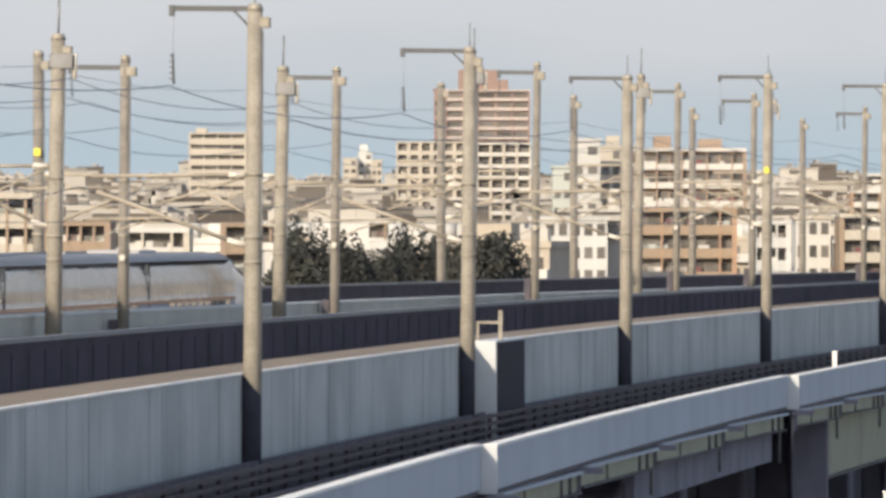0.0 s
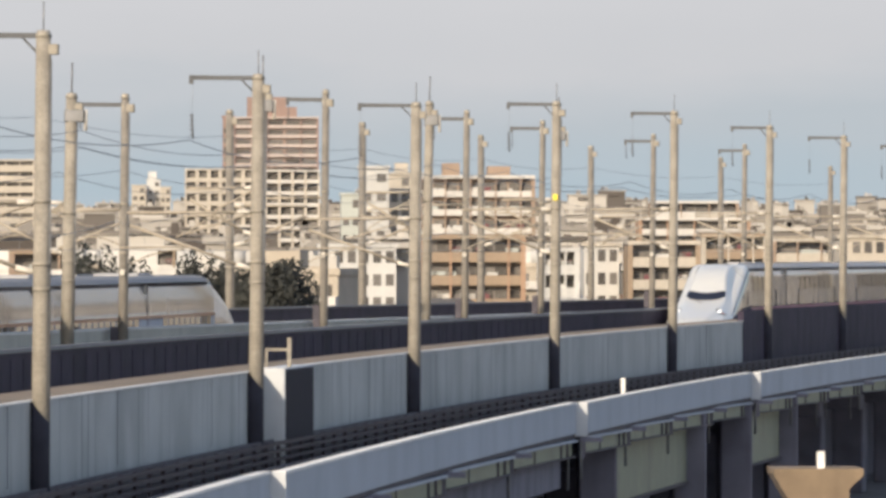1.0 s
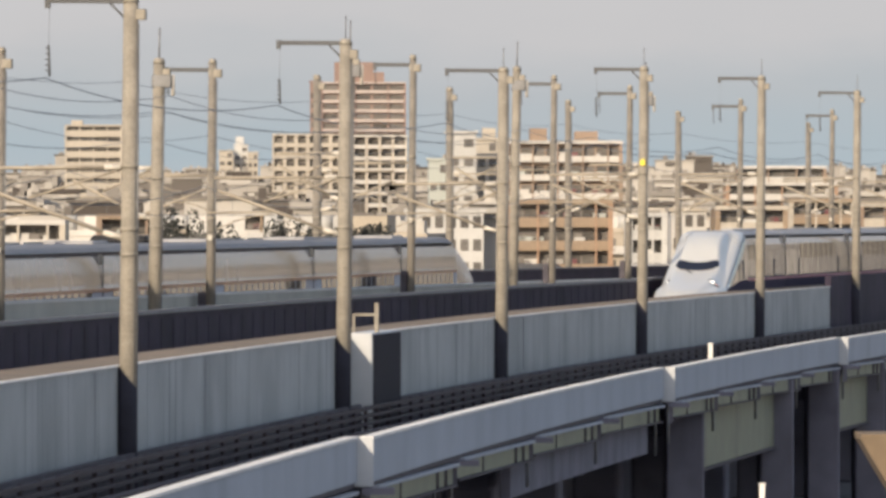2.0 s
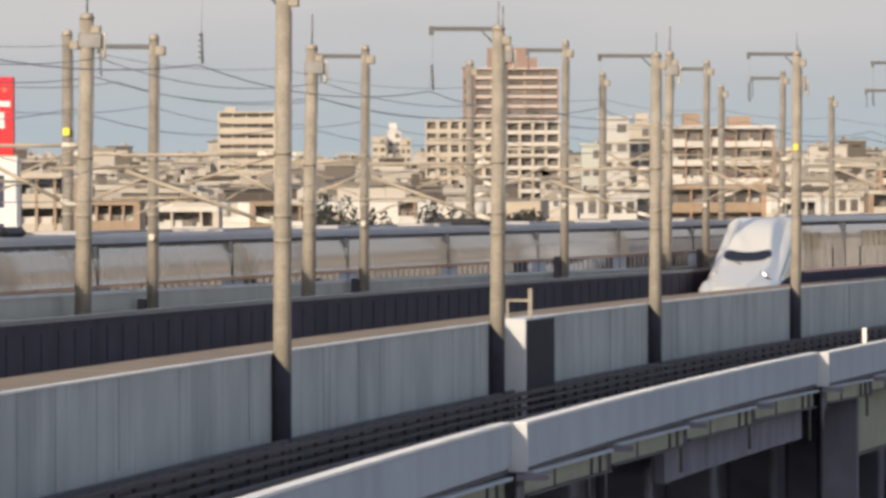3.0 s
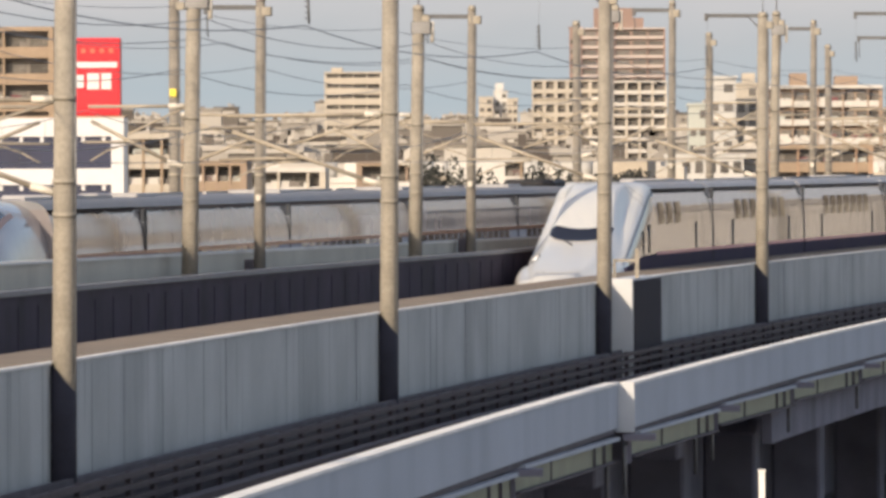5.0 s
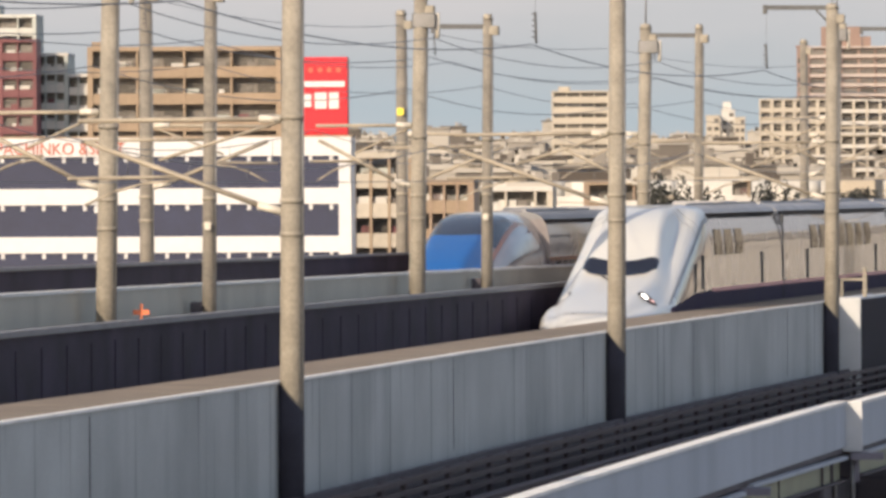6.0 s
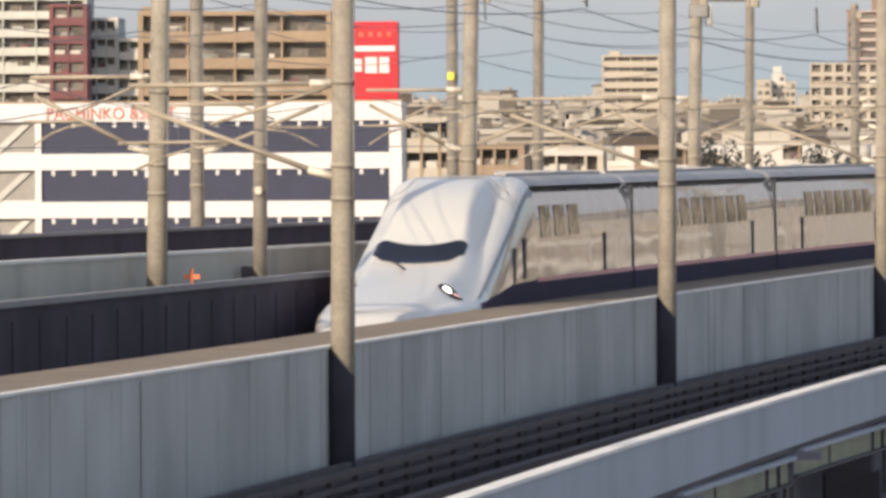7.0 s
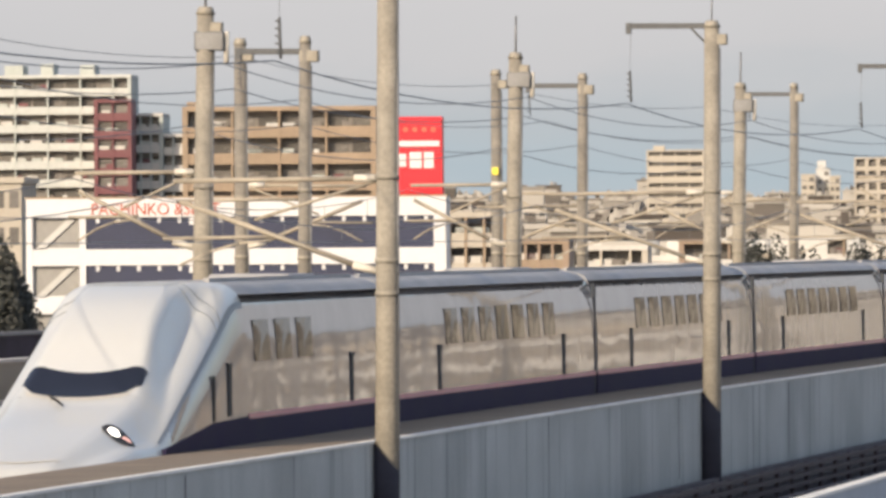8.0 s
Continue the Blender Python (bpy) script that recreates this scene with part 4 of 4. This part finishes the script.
for k in range(6):
    me_ = mesh_of("balcony_item", boxed(-0.3 - 0.12 * k, 0.3 + 0.12 * k, -0.05, 0.3, 0.0, 0.9 + 0.1 * (k % 3)))
    me_.materials.append((PALEWHITE, SHADEGREY, MAROON, PALEWHITE, GREENGREY, WHITEBAND)[k])
    ITEMS.append(me_)


def flats(label, x0, x1, y, z1, floors, bays, wall_m, balcony_m, style, step=2.95, depth=12.0, z0=GZ, roofbox=None, group="", rail=1.25, rec=1.4, back=None, fin_half=0.12):
    """A block of flats whose front faces the viewer: storeys, balconies or windows, party walls, roof edge and plant room."""
    th = empty("apartment_building", pose((x0 + x1) / 2, y, z0), label, "building", group)
    w, h = x1 - x0, z1 - z0
    rec = rec if style == "balcony" else 0.0
    # balcony back walls default to the grey darkened for recess shade
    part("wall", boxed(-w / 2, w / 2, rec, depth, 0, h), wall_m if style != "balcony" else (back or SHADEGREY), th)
    if style == "balcony":
        for s in (-1, 1):
            part("end_wall", boxed(s * w / 2 - 0.3, s * w / 2 + 0.3, -0.25, depth + 0.1, 0, h + 0.1), wall_m, th)
        fin = mesh_of("party_wall", boxed(-fin_half, fin_half, -0.15, rec, 0.0, h))
        fin.materials.append(wall_m)
        for b in range(1, bays):
            if b % 2 == 0 or bays < 5 or fin_half > 0.2:
                part("party_wall", fin, None, th).location = (-w / 2 + w * b / bays, -0.05, 0)
        bal = mesh_of("balcony", box(boxed(-w / 2, w / 2, -0.12, 0.06, 0.0, rail), -w / 2, w / 2, 0.06, rec, -0.02, 0.18))
        bal.materials.append(balcony_m)
        for f in range(floors):
            z = h - step * (f + 1)
            if z > 1:
                part("balcony", bal, None, th).location = (0, 0, z)
                if y < 1450:
                    for _ in range(max(1, round(bays * 0.9))):
                        k = clutter.random()
                        x = (clutter.random() - 0.5) * (w - 2)
                        part("balcony_item", ITEMS[int(k * 6)], None, th).location = (x, 0.3, z + rail - 0.5)
    ww = w / bays
    wide = ww * (0.32 if style != "balcony" else 0.42)
    win = mesh_of("window", boxed(-wide, wide, -0.05, 0.05, 0.0, 1.5 if style != "balcony" else 2.15))
    win.materials.append(PANE)
    for f in range(floors):
        z = h - step * (f + 1) + (1.0 if style != "balcony" else 0.2)
        if z > 0.5:
            for b in range(bays):
                if style == "balcony" or (b * 7 + f * 3) % 11:
                    part("window", win, None, th).location = (-w / 2 + ww * (b + 0.5), rec - 0.03 if style == "balcony" else -0.02, z)
    part("roof_edge", boxed(-w / 2 - 0.3, w / 2 + 0.3, -0.3, depth, h, h + 0.5), balcony_m, th)
    if roofbox:
        for a, b, c in roofbox:
            part("plant_room", boxed(a * w - w / 2, b * w - w / 2, 2, depth - 2, h + 0.5, h + 0.5 + c), wall_m, th)
    return th


# cream slab block
flats("cream slab block of flats with rows of balconies", -69.41, -54.23, 2200, 30.40, 12, 4, CREAM, CREAM, "balcony", 2.85, rail=1.75, rec=1.0, roofbox=((0.1, 0.3, 1.2),))
# low wings and tall tower
flats("tall pinkish-brown apartment tower with white balcony bands", 0.85, 25.90, 2420, 45.84, 16, 5, PINKTILE, PINKBAND, "balcony", 2.9, rail=0.95, rec=0.8, back=PINKTILE, roofbox=((0.15, 0.62, 6.0), (0.62, 0.75, 3.0)))
flats("narrow brown side wing of the apartment tower", -2.73, 0.85, 2425, 46.27, 16, 2, PINKTILE, PINKTILE, "window", 2.9)
flats("cream apartment wing with square framed balconies", -13.29, 10.01, 2330, 29.25, 12, 7, CREAM, CREAM, "balcony", 3.4, rail=1.3, rec=1.2, fin_half=0.55)
flats("cream apartment wing with deep framed balconies", 9.99, 25.21, 2325, 28.87, 12, 4, CREAM, WHITEBAND, "balcony", 3.4, rail=1.1, rec=1.8, fin_half=0.4)
# twin small towers
flats("small cream twin tower block on the skyline", -38.64, -33.18, 3100, 30.98, 9, 2, CREAM, CREAM, "window", 3.2)
flats("small white twin tower block on the skyline", -32.85, -27.60, 3110, 33.25, 9, 2, PALEWHITE, PALEWHITE, "window", 3.2, roofbox=((0.1, 0.7, 3.0),))
flats("small cream block on the skyline", -27.55, -23.62, 3105, 30.36, 9, 2, CREAM, CREAM, "window", 3.2)
# pale green and white blocks
flats("pale green narrow office block", 20.49, 24.08, 1500, 16.15, 6, 2, GREENGREY, GREENGREY, "window", 3.3)
flats("white office block with few windows", 23.55, 28.97, 1480, 21.01, 7, 2, PALEWHITE, PALEWHITE, "window", 3.5)
flats("beige apartment block with small windows", 29.37, 35.49, 1500, 19.95, 8, 3, CREAM, CREAM, "window", 3.0, roofbox=((0.2, 0.6, 1.8),))
# stepped brown blocks
flats("long brown apartment block with pale balcony bands", 30.58, 48.89, 1300, 17.48, 8, 9, BROWNTILE, WHITEBAND, "balcony", 3.0, rail=1.0, rec=1.0, back=BROWNTILE, roofbox=((0.2, 0.35, 2.0), (0.6, 0.8, 1.5)))
flats("lower orange-brown apartment block with dark balconies", 23.66, 36.34, 1000, 7.19, 5, 7, ORANGETILE, TAN, "balcony", 2.9, rec=1.2)
flats("cream low apartment block beside a mast", 11.54, 21.52, 1050, 6.16, 4, 6, PALEWHITE, PALEWHITE, "window", 3.0)
flats("stepped brown apartment block with cream bands", 78.80, 94.65, 1500, 14.67, 6, 6, BROWNTILE, WHITEBAND, "balcony", 2.8)
flats("lower step of the brown apartment block", 75.46, 95.47, 1480, 11.42, 5, 8, ORANGETILE, WHITEBAND, "balcony", 2.8)
flats("pale low block on the skyline", 58.76, 70.59, 1400, 6.87, 5, 6, PALEWHITE, PALEWHITE, "window", 2.9)
flats("white apartment block with grey balconies", 38.03, 42.17, 980, 5.57, 4, 3, PALEWHITE, PALEWHITE, "balcony", 2.8)
flats("pale narrow apartment block", 44.38, 48.79, 1010, 6.28, 4, 3, PALEWHITE, CREAM, "window", 2.9)
flats("tan apartment block with cluttered balconies", 49.72, 58.17, 1000, 6.48, 5, 6, TAN, CREAM, "balcony", 2.8)
flats("cream apartment block with brown balconies", 61.23, 69.28, 1040, 7.47, 5, 5, CREAM, TAN, "balcony", 2.8)
flats("brown apartment block with cream balconies", 74.44, 82.58, 1100, 6.97, 5, 5, BROWNTILE, CREAM, "balcony", 2.8)
flats("pale apartment block with small windows", 80.32, 89.65, 1060, 7.36, 5, 6, CREAM, CREAM, "window", 2.9)
flats("grey-brown apartment block behind the trees", -22.46, -16.40, 820, 5.33, 4, 5, BROWNTILE, TAN, "balcony", 2.8)
flats("brown low apartment block with pale balconies", -11.61, -4.73, 850, 5.74, 4, 5, TAN, WHITEBAND, "balcony", 2.8)
flats("tan low block with dark storeys", -36.88, -31.79, 760, 5.45, 4, 4, BROWNTILE, TAN, "balcony", 2.7)
flats("pale low block beside the parking deck", -32.90, -25.58, 800, 4.77, 4, 5, CREAM, WHITEBAND, "balcony", 2.7)
# blocks behind the amusement hall
flats("brown apartment block with deep dark balconies", -80.43, -59.20, 900, 20.65, 9, 8, TAN, TAN, "balcony", 3.0, roofbox=((0.0, 0.1, 0.6),))
flats("pale green-grey long apartment block with open balconies", -148.92, -120.62, 1252, 31.94, 12, 11, GREENGREY, PALEGREEN, "balcony", 2.85, roofbox=((0.3, 0.4, 1.6), (0.5, 0.57, 1.8), (0.72, 0.8, 1.6)))
flats("maroon tiled bay of an apartment block", -125.10, -119.84, 1244, 27.92, 9, 2, MAROON, MAROON, "balcony", 2.85, rec=0.6, depth=7.5)
flats("lower pale wing of an apartment block", -120.82, -115.95, 1255, 25.91, 9, 3, GREENGREY, WHITEBAND, "balcony", 2.85)
flats("lowest pale wing of an apartment block", -115.96, -112.33, 1256, 22.65, 8, 2, GREENGREY, WHITEBAND, "balcony", 2.85)
flats("beige low office block with square windows", -83.51, -77.00, 700, 11.17, 5, 5, CREAM, CREAM, "window", 3.2)
# parking deck beside the sign
flats("tan open parking deck with dark storeys", -39.63, -34.80, 700, 7.82, 5, 3, TAN, CREAM, "balcony", 2.6)

# amusement hall: white frame, navy panels, red sign tower
YH = 640.0
HX0, HX1, HZ = -70.04, -36.33, 9.35
hall = empty("amusement_hall", pose(HX0, YH, GZ), "white amusement hall with navy window bands and red letters", "building")
HW, HH = HX1 - HX0, HZ - GZ
part("wall", boxed(0, HW, 0.6, 6, 0, HH), PURE, hall)
part("fascia", boxed(0, HW, 0, 0.6, HH - 1.5, HH), PURE, hall, "white fascia")
FL = 3.85
NX0 = 4.7
for k in range(5):
    z = HH - 1.5 - FL * k
    if z - 2.6 < 0:
        break
    part("navy_band", boxed(NX0, HW - 1.0, 0.25, 0.6, z - 2.55, z), NAVY, hall, "navy blue panel band")
    part("white_band", boxed(0, HW, 0.0, 0.6, z - FL, z - 2.55), PURE, hall)
    for i in range(17):
        x = NX0 + 0.9 + (HW - 1.0 - NX0) * i / 17
        part("clerestory", boxed(x, x + 0.28, 0.15, 0.24, z - 0.45, z - 0.03), PURE, hall)
    for a in (0.30, 0.62):
        x = NX0 + (HW - 1.0 - NX0) * a
        part("lit_panel", boxed(x, x + 0.8, 0.12, 0.24, z - 0.62, z - 0.05), PURE, hall)
    part("stair_recess", boxed(0.6, NX0 - 0.5, 0.52, 0.64, z - 2.4, z - 0.05), RAILGREY, hall, "open stair landing")
    bm = bmesh.new()
    q = [bm.verts.new(v) for v in ((0.8, 0.3, z - 2.4), (1.5, 0.3, z - 2.4), (NX0 - 0.8, 0.3, z - 0.2), (NX0 - 1.5, 0.3, z - 0.2))]
    q2 = [bm.verts.new(v.co + Vector((0, 0.2, 0))) for v in q]
    bm.faces.new(q)
    bm.faces.new(q2[::-1])
    for i in range(4):
        bm.faces.new((q[(i + 1) % 4], q[i], q2[i], q2[(i + 1) % 4]))
    part("stair_flight", bm, PALEWHITE, hall)
for x in (0.0, NX0 - 0.4, HW - 1.0):
    part("pillar", boxed(x, x + (0.5 if x < HW - 2 else 1.0), -0.02, 0.6, 0, HH - 1.5), PURE, hall)
part("roof_parapet", boxed(-0.2, HW + 0.1, 0.2, 6, HH, HH + 0.15), TAN, hall)


def lettering(text, size, m, parent, x, y, z, name="lettering", width=None):
    cu = bpy.data.curves.new(name, "FONT")
    cu.body, cu.size, cu.extrude = text, size, 0.04
    tmp = bpy.data.objects.new(name, cu)
    scene.collection.objects.link(tmp)
    bpy.context.view_layer.update()
    me = bpy.data.meshes.new_from_object(tmp.evaluated_get(bpy.context.evaluated_depsgraph_get()))
    bpy.data.objects.remove(tmp)
    me.materials.clear()
    ob = part(name, me, m, parent)
    if width:
        xs = [v.co.x for v in me.vertices]
        k = width / (max(xs) - min(xs))
        for v in me.vertices:
            v.co.x *= k
    ob.matrix_basis = pose(x, y, z, 90, 0, 0)
    return ob


lettering("PACHINKO &SLOT", 1.35, LETTER, hall, NX0 + 0.5, -0.05, HH - 1.3, width=10.3)
sign = empty("sign_tower", pose(-41.48, 648, HZ), "tall red sign tower with white lettering bars", "sign")
SW = -37.05 - (-41.48)
SH = 15.85 - HZ
part("panel", boxed(0, SW, 0, 2.5, 0.3, SH, bevel=0.05), RED, sign)
part("base", boxed(0, SW, 0.1, 2.4, -1.0, 0.3), RED, sign)
part("shaft", boxed(0.3, SW - 0.3, 0.3, 2.2, GZ - HZ, -1.0), PALEWHITE, sign)
for z0_, z1_, a, b in ((SH * 0.63, SH * 0.70, 0.08, 0.95), (SH * 0.38, SH * 0.54, 0.10, 0.34), (SH * 0.36, SH * 0.56, 0.40, 0.62), (SH * 0.36, SH * 0.56, 0.66, 0.84)):
    part("lettering_bar", boxed(SW * a, SW * b, -0.06, 0.0, z0_, z1_), PURE, sign)
for i in range(5):
    part("sign_lamp", tube(bmesh.new(), (SW * (0.16 + 0.17 * i), -0.1, SH * 0.84), (SW * (0.16 + 0.17 * i), 0.02, SH * 0.84), 0.22, None, 10), LETTER, sign)


# ---- houses and small blocks that fill the town ----
def house(i, kind):
    w, d, h = (9.0 + i % 3, 8.0, 5.6 + (i % 2) * 0.6) if kind == "house" else (8.0 + 2.5 * (i % 3), 9.0, 6.2 + 2.9 * (i % 3))
    wm = HOUSEWALLS[i % 5]
    th = empty("house" if kind == "house" else "small_building", pose(0, -60 - 30 * i, GZ), "two-storey house with tiled roof and dark windows" if kind == "house" else "plain flat-roofed town building with rows of windows", "house" if kind == "house" else "building", "town houses" if kind == "house" else "town blocks")
    part("wall", boxed(-w / 2, w / 2, 0, d, 0, h), wm, th)
    if kind == "house":
        rm = (ROOFDARK, ROOFBROWN, ROOFPALE)[i % 3]
        bm = bmesh.new()
        e, r = 0.6, 2.2
        if i % 2:
            pts = ((-w / 2 - e, -e, h), (w / 2 + e, -e, h), (w / 2 + e, d + e, h), (-w / 2 - e, d + e, h), (-w / 2 + 2, d / 2, h + r), (w / 2 - 2, d / 2, h + r))
        else:
            pts = ((-w / 2 - e, -e, h), (w / 2 + e, -e, h), (w / 2 + e, d + e, h), (-w / 2 - e, d + e, h), (-w / 2 - e, d / 2, h + r), (w / 2 + e, d / 2, h + r))
        v = [bm.verts.new(p) for p in pts]
        for q in ((0, 1, 5, 4), (1, 2, 5), (2, 3, 4, 5), (3, 0, 4), (3, 2, 1, 0)):
            bm.faces.new([v[k] for k in q])
        part("roof", bm, rm, th)
        part("eave", boxed(-w / 2 - 0.6, w / 2 + 0.6, -0.68, -0.6, h - 0.18, h + 0.02), PALEWHITE, th)
        rows, cols = 2, 3
    else:
        part("roof", boxed(-w / 2 - 0.2, w / 2 + 0.2, -0.2, d + 0.2, h, h + 0.6), (ROOFPALE, ROOFDARK, wm)[i % 3], th)
        part("plant_room", boxed(-w / 6, w / 6, 3, 6, h + 0.6, h + 2.2), wm, th)
        rows, cols = int(h // 3), 3 + i % 3
        if i % 2:
            bal = mesh_of("balcony", boxed(-w / 2, w / 2, -1.0, -0.02, 0, 1.1))
            bal.materials.append((WHITEBAND, TAN)[i % 4 // 2])
            for f in range(1, rows):
                part("balcony", bal, None, th).location = (0, 0, 3.0 * f)
    for f in range(rows):
        z = 0.9 + f * (2.7 if kind == "house" else 2.95)
        if kind == "house":
            for c in range(2):
                x = -w / 2 + w * (c + 0.3 + 0.1 * (i % 3)) / 2
                part("window", boxed(x - 0.85, x + 0.85, -0.06, 0.02, z, z + 1.3), PANE, th)
        else:
            bm = bmesh.new()
            for c in range(cols):
                x = -w / 2 + w * (c + 0.5) / cols
                box(bm, x - 0.75, x + 0.75, -0.06, 0.02, z, z + 1.4)
            tagged(part("window_row", bm, PANE, th), kind="stuff")
    if kind != "house":
        part("air_unit", boxed(w / 2 - 1.6, w / 2 - 0.4, 1, 2, h + 0.6, h + 1.7), ROOFPALE, th)
        part("water_tank", tube(bmesh.new(), (-w / 3, 5, h + 0.6), (-w / 3, 5, h + 2.2), 0.9, None, 12), PALEWHITE, th)
    return th


rng = random.Random(7)
SPOTS = []


def place(protos, n, d0, d1, b0, b1):
    """Scatter copies over a wedge of the town by bearing and distance, keeping them apart."""
    done = 0
    for _ in range(n * 8):
        if done >= n:
            return
        d = d0 + (d1 - d0) * rng.random()
        x = d * math.tan(radians(b0 + (b1 - b0) * rng.random()))
        if any(abs(x - a) < 12.5 and abs(d - b) < 14 for a, b in SPOTS):
            continue
        SPOTS.append((x, d))
        src = protos[rng.randrange(len(protos))]
        m = pose(x, d, GZ, 0, 0, rng.uniform(-22, 22))
        if src not in USED:
            USED.append(src)
            src.matrix_world = m
        else:
            copy_thing(src, m)
        done += 1


USED = []
HOUSES = [house(i, "house") for i in range(6)]
BLOCKS = [house(i, "block") for i in range(8)]
place(BLOCKS, 34, 640, 1000, -1.6, 0.35)
place(BLOCKS, 110, 1080, 1480, -3.4, 7.0)
place(BLOCKS, 10, 1000, 1240, -7.2, -3.4)
place(BLOCKS, 90, 1500, 2300, -3.4, 6.8)
place(HOUSES, 34, 480, 950, -1.6, 0.5)
place(HOUSES, 34, 560, 1100, 2.4, 6.8)
place(HOUSES, 50, 950, 1500, -3.2, 6.8)
place(HOUSES, 30, 1500, 2300, -3.3, 2.5)
place(HOUSES, 24, 620, 1000, -1.4, 0.6)
place(BLOCKS, 40, 330, 900, 8.5, 26.0)

# far town on the skyline, too small to tell apart
def town_block(bm, x, d, w, h):
    """A far building: wall, overhanging roof slab, storey ledges and roof boxes."""
    box(bm, x - w / 2, x + w / 2, d, d + 8, GZ, GZ + h)
    box(bm, x - w / 2 - 0.5, x + w / 2 + 0.5, d - 0.6, d + 8.5, GZ + h + 0.02, GZ + h + rng.uniform(0.3, 1.1))
    z = GZ + h - rng.uniform(1.2, 2.6)
    while z > GZ + 4:
        a, b = sorted((rng.uniform(-0.5, 0.5), rng.uniform(-0.5, 0.5)))
        if b - a > 0.25:
            box(bm, x + w * a, x + w * b, d - 0.9, d - 0.02, z, z + rng.uniform(0.5, 1.3))
        z -= 2.8
    for _ in range(2):
        c = x + rng.uniform(-0.4, 0.4) * w
        box(bm, c - 0.5, c + rng.uniform(0.4, 1.4), d + 2, d + 4, GZ + h + 0.3, GZ + h + rng.uniform(1.3, 2.6))


bm = bmesh.new()
for _ in range(1000):
    d = rng.uniform(2500, 4300)
    h = (23 + 15 * (d - 2500) / 1800) * rng.uniform(0.7, 1.12) + (rng.uniform(3, 8) if rng.random() < 0.1 else 0)
    town_block(bm, d * math.tan(radians(rng.uniform(-6, 7))), d, rng.uniform(6, 15), h)
for _ in range(520):
    d = rng.uniform(1050, 2400)
    x = d * math.tan(radians(rng.uniform(-3.4, 6.8)))
    if any(abs(x - a) < 10 and abs(d - b) < 12 for a, b in SPOTS):
        continue
    town_block(bm, x, d, rng.uniform(5, 12), (13 + 6 * (d - 1050) / 1350) * rng.uniform(0.6, 1.2))
for _ in range(300):
    d = rng.uniform(620, 1500)
    town_block(bm, d * math.tan(radians(rng.uniform(8.0, 30.0))), d, rng.uniform(9, 26), (17 + 9 * (d - 620) / 880) * rng.uniform(0.75, 1.35))
FARMAT = mat("far_town_walls", (0.42, 0.37, 0.31), 0.9, vary=0.2, scale=0.02, grain=0.15)
nt = FARMAT.node_tree
geo = nt.nodes.new("ShaderNodeNewGeometry")
rp = nt.nodes.new("ShaderNodeValToRGB")
rp.color_ramp.elements[0].color, rp.color_ramp.elements[1].color = (0.07, 0.058, 0.05, 1), (0.50, 0.47, 0.42, 1)
nt.links.new(geo.outputs["Random Per Island"], rp.inputs["Fac"])
nt.links.new(rp.outputs["Color"], nt.nodes["Principled BSDF"].inputs["Base Color"])
tagged(part("far_town", bm, FARMAT), "hazy distant town roofs along the skyline", "town", kind="stuff")


# ---- trees ----
LEAF = mat("dark_leaves", (0.045, 0.046, 0.038), 0.8, vary=0.45, scale=0.6, grain=3, rand=0.3)
BARK = mat("bark", (0.10, 0.075, 0.05), 0.9, vary=0.3)


def tree(x, y, h, r, seed):
    g = random.Random(seed)
    th = empty("tree", pose(x, y, GZ), "dark evergreen town tree with an uneven crown", "tree", "trees behind the barrier")
    bm = tube(bmesh.new(), (0, 0, 0), (0, 0, h * 0.6), r * 0.09, r * 0.05, 8)
    for k in range(6):
        a = k * 1.05
        tube(bm, (0, 0, h * (0.3 + 0.05 * k)), (math.cos(a) * r * 0.6, math.sin(a) * r * 0.6, h * (0.55 + 0.05 * k)), r * 0.04, r * 0.015, 6)
    part("trunk", bm, BARK, th)
    verts, faces = [], []
    for _ in range(13000):
        a, e = g.uniform(0, 6.283), math.acos(g.uniform(-0.95, 1))
        k = g.uniform(0.55, 1.0) * (0.8 + 0.25 * math.sin(3 * a + seed) * math.sin(2 * e + seed))
        c = Vector((math.cos(a) * math.sin(e) * r * k, math.sin(a) * math.sin(e) * r * k, h * 0.62 + math.cos(e) * h * 0.38 * k))
        u = Vector((g.gauss(0, 1), g.gauss(0, 1), g.gauss(0, 1))).normalized()
        v = u.orthogonal().normalized()
        s = r * g.uniform(0.03, 0.066)
        n = len(verts)
        verts += [c + u * s, c + v * s * 0.7, c - u * s, c - v * s * 0.7]
        faces.append((n, n + 1, n + 2, n + 3))
    me = bpy.data.meshes.new("crown")
    me.from_pydata(verts, [], faces)
    part("crown", me, LEAF, th)
    return th


for i, (u_x, d, h, r) in enumerate(((-9.1, 520, 14.7, 3.1), (-6.5, 540, 14.0, 3.0), (-4.0, 550, 13.2, 2.4), (-2.4, 560, 14.2, 3.2), (-0.4, 575, 13.7, 2.8), (3.2, 540, 14.5, 3.3), (1.2, 560, 13.3, 2.2), (-48.33, 420, 15.5, 3.6), (-47.86, 425, 13.0, 2.6))):
    tree(u_x, d, h, r, i + 1)



def motions():
    for thing, rows in KEYED:
        walk(thing, rows)


motions()
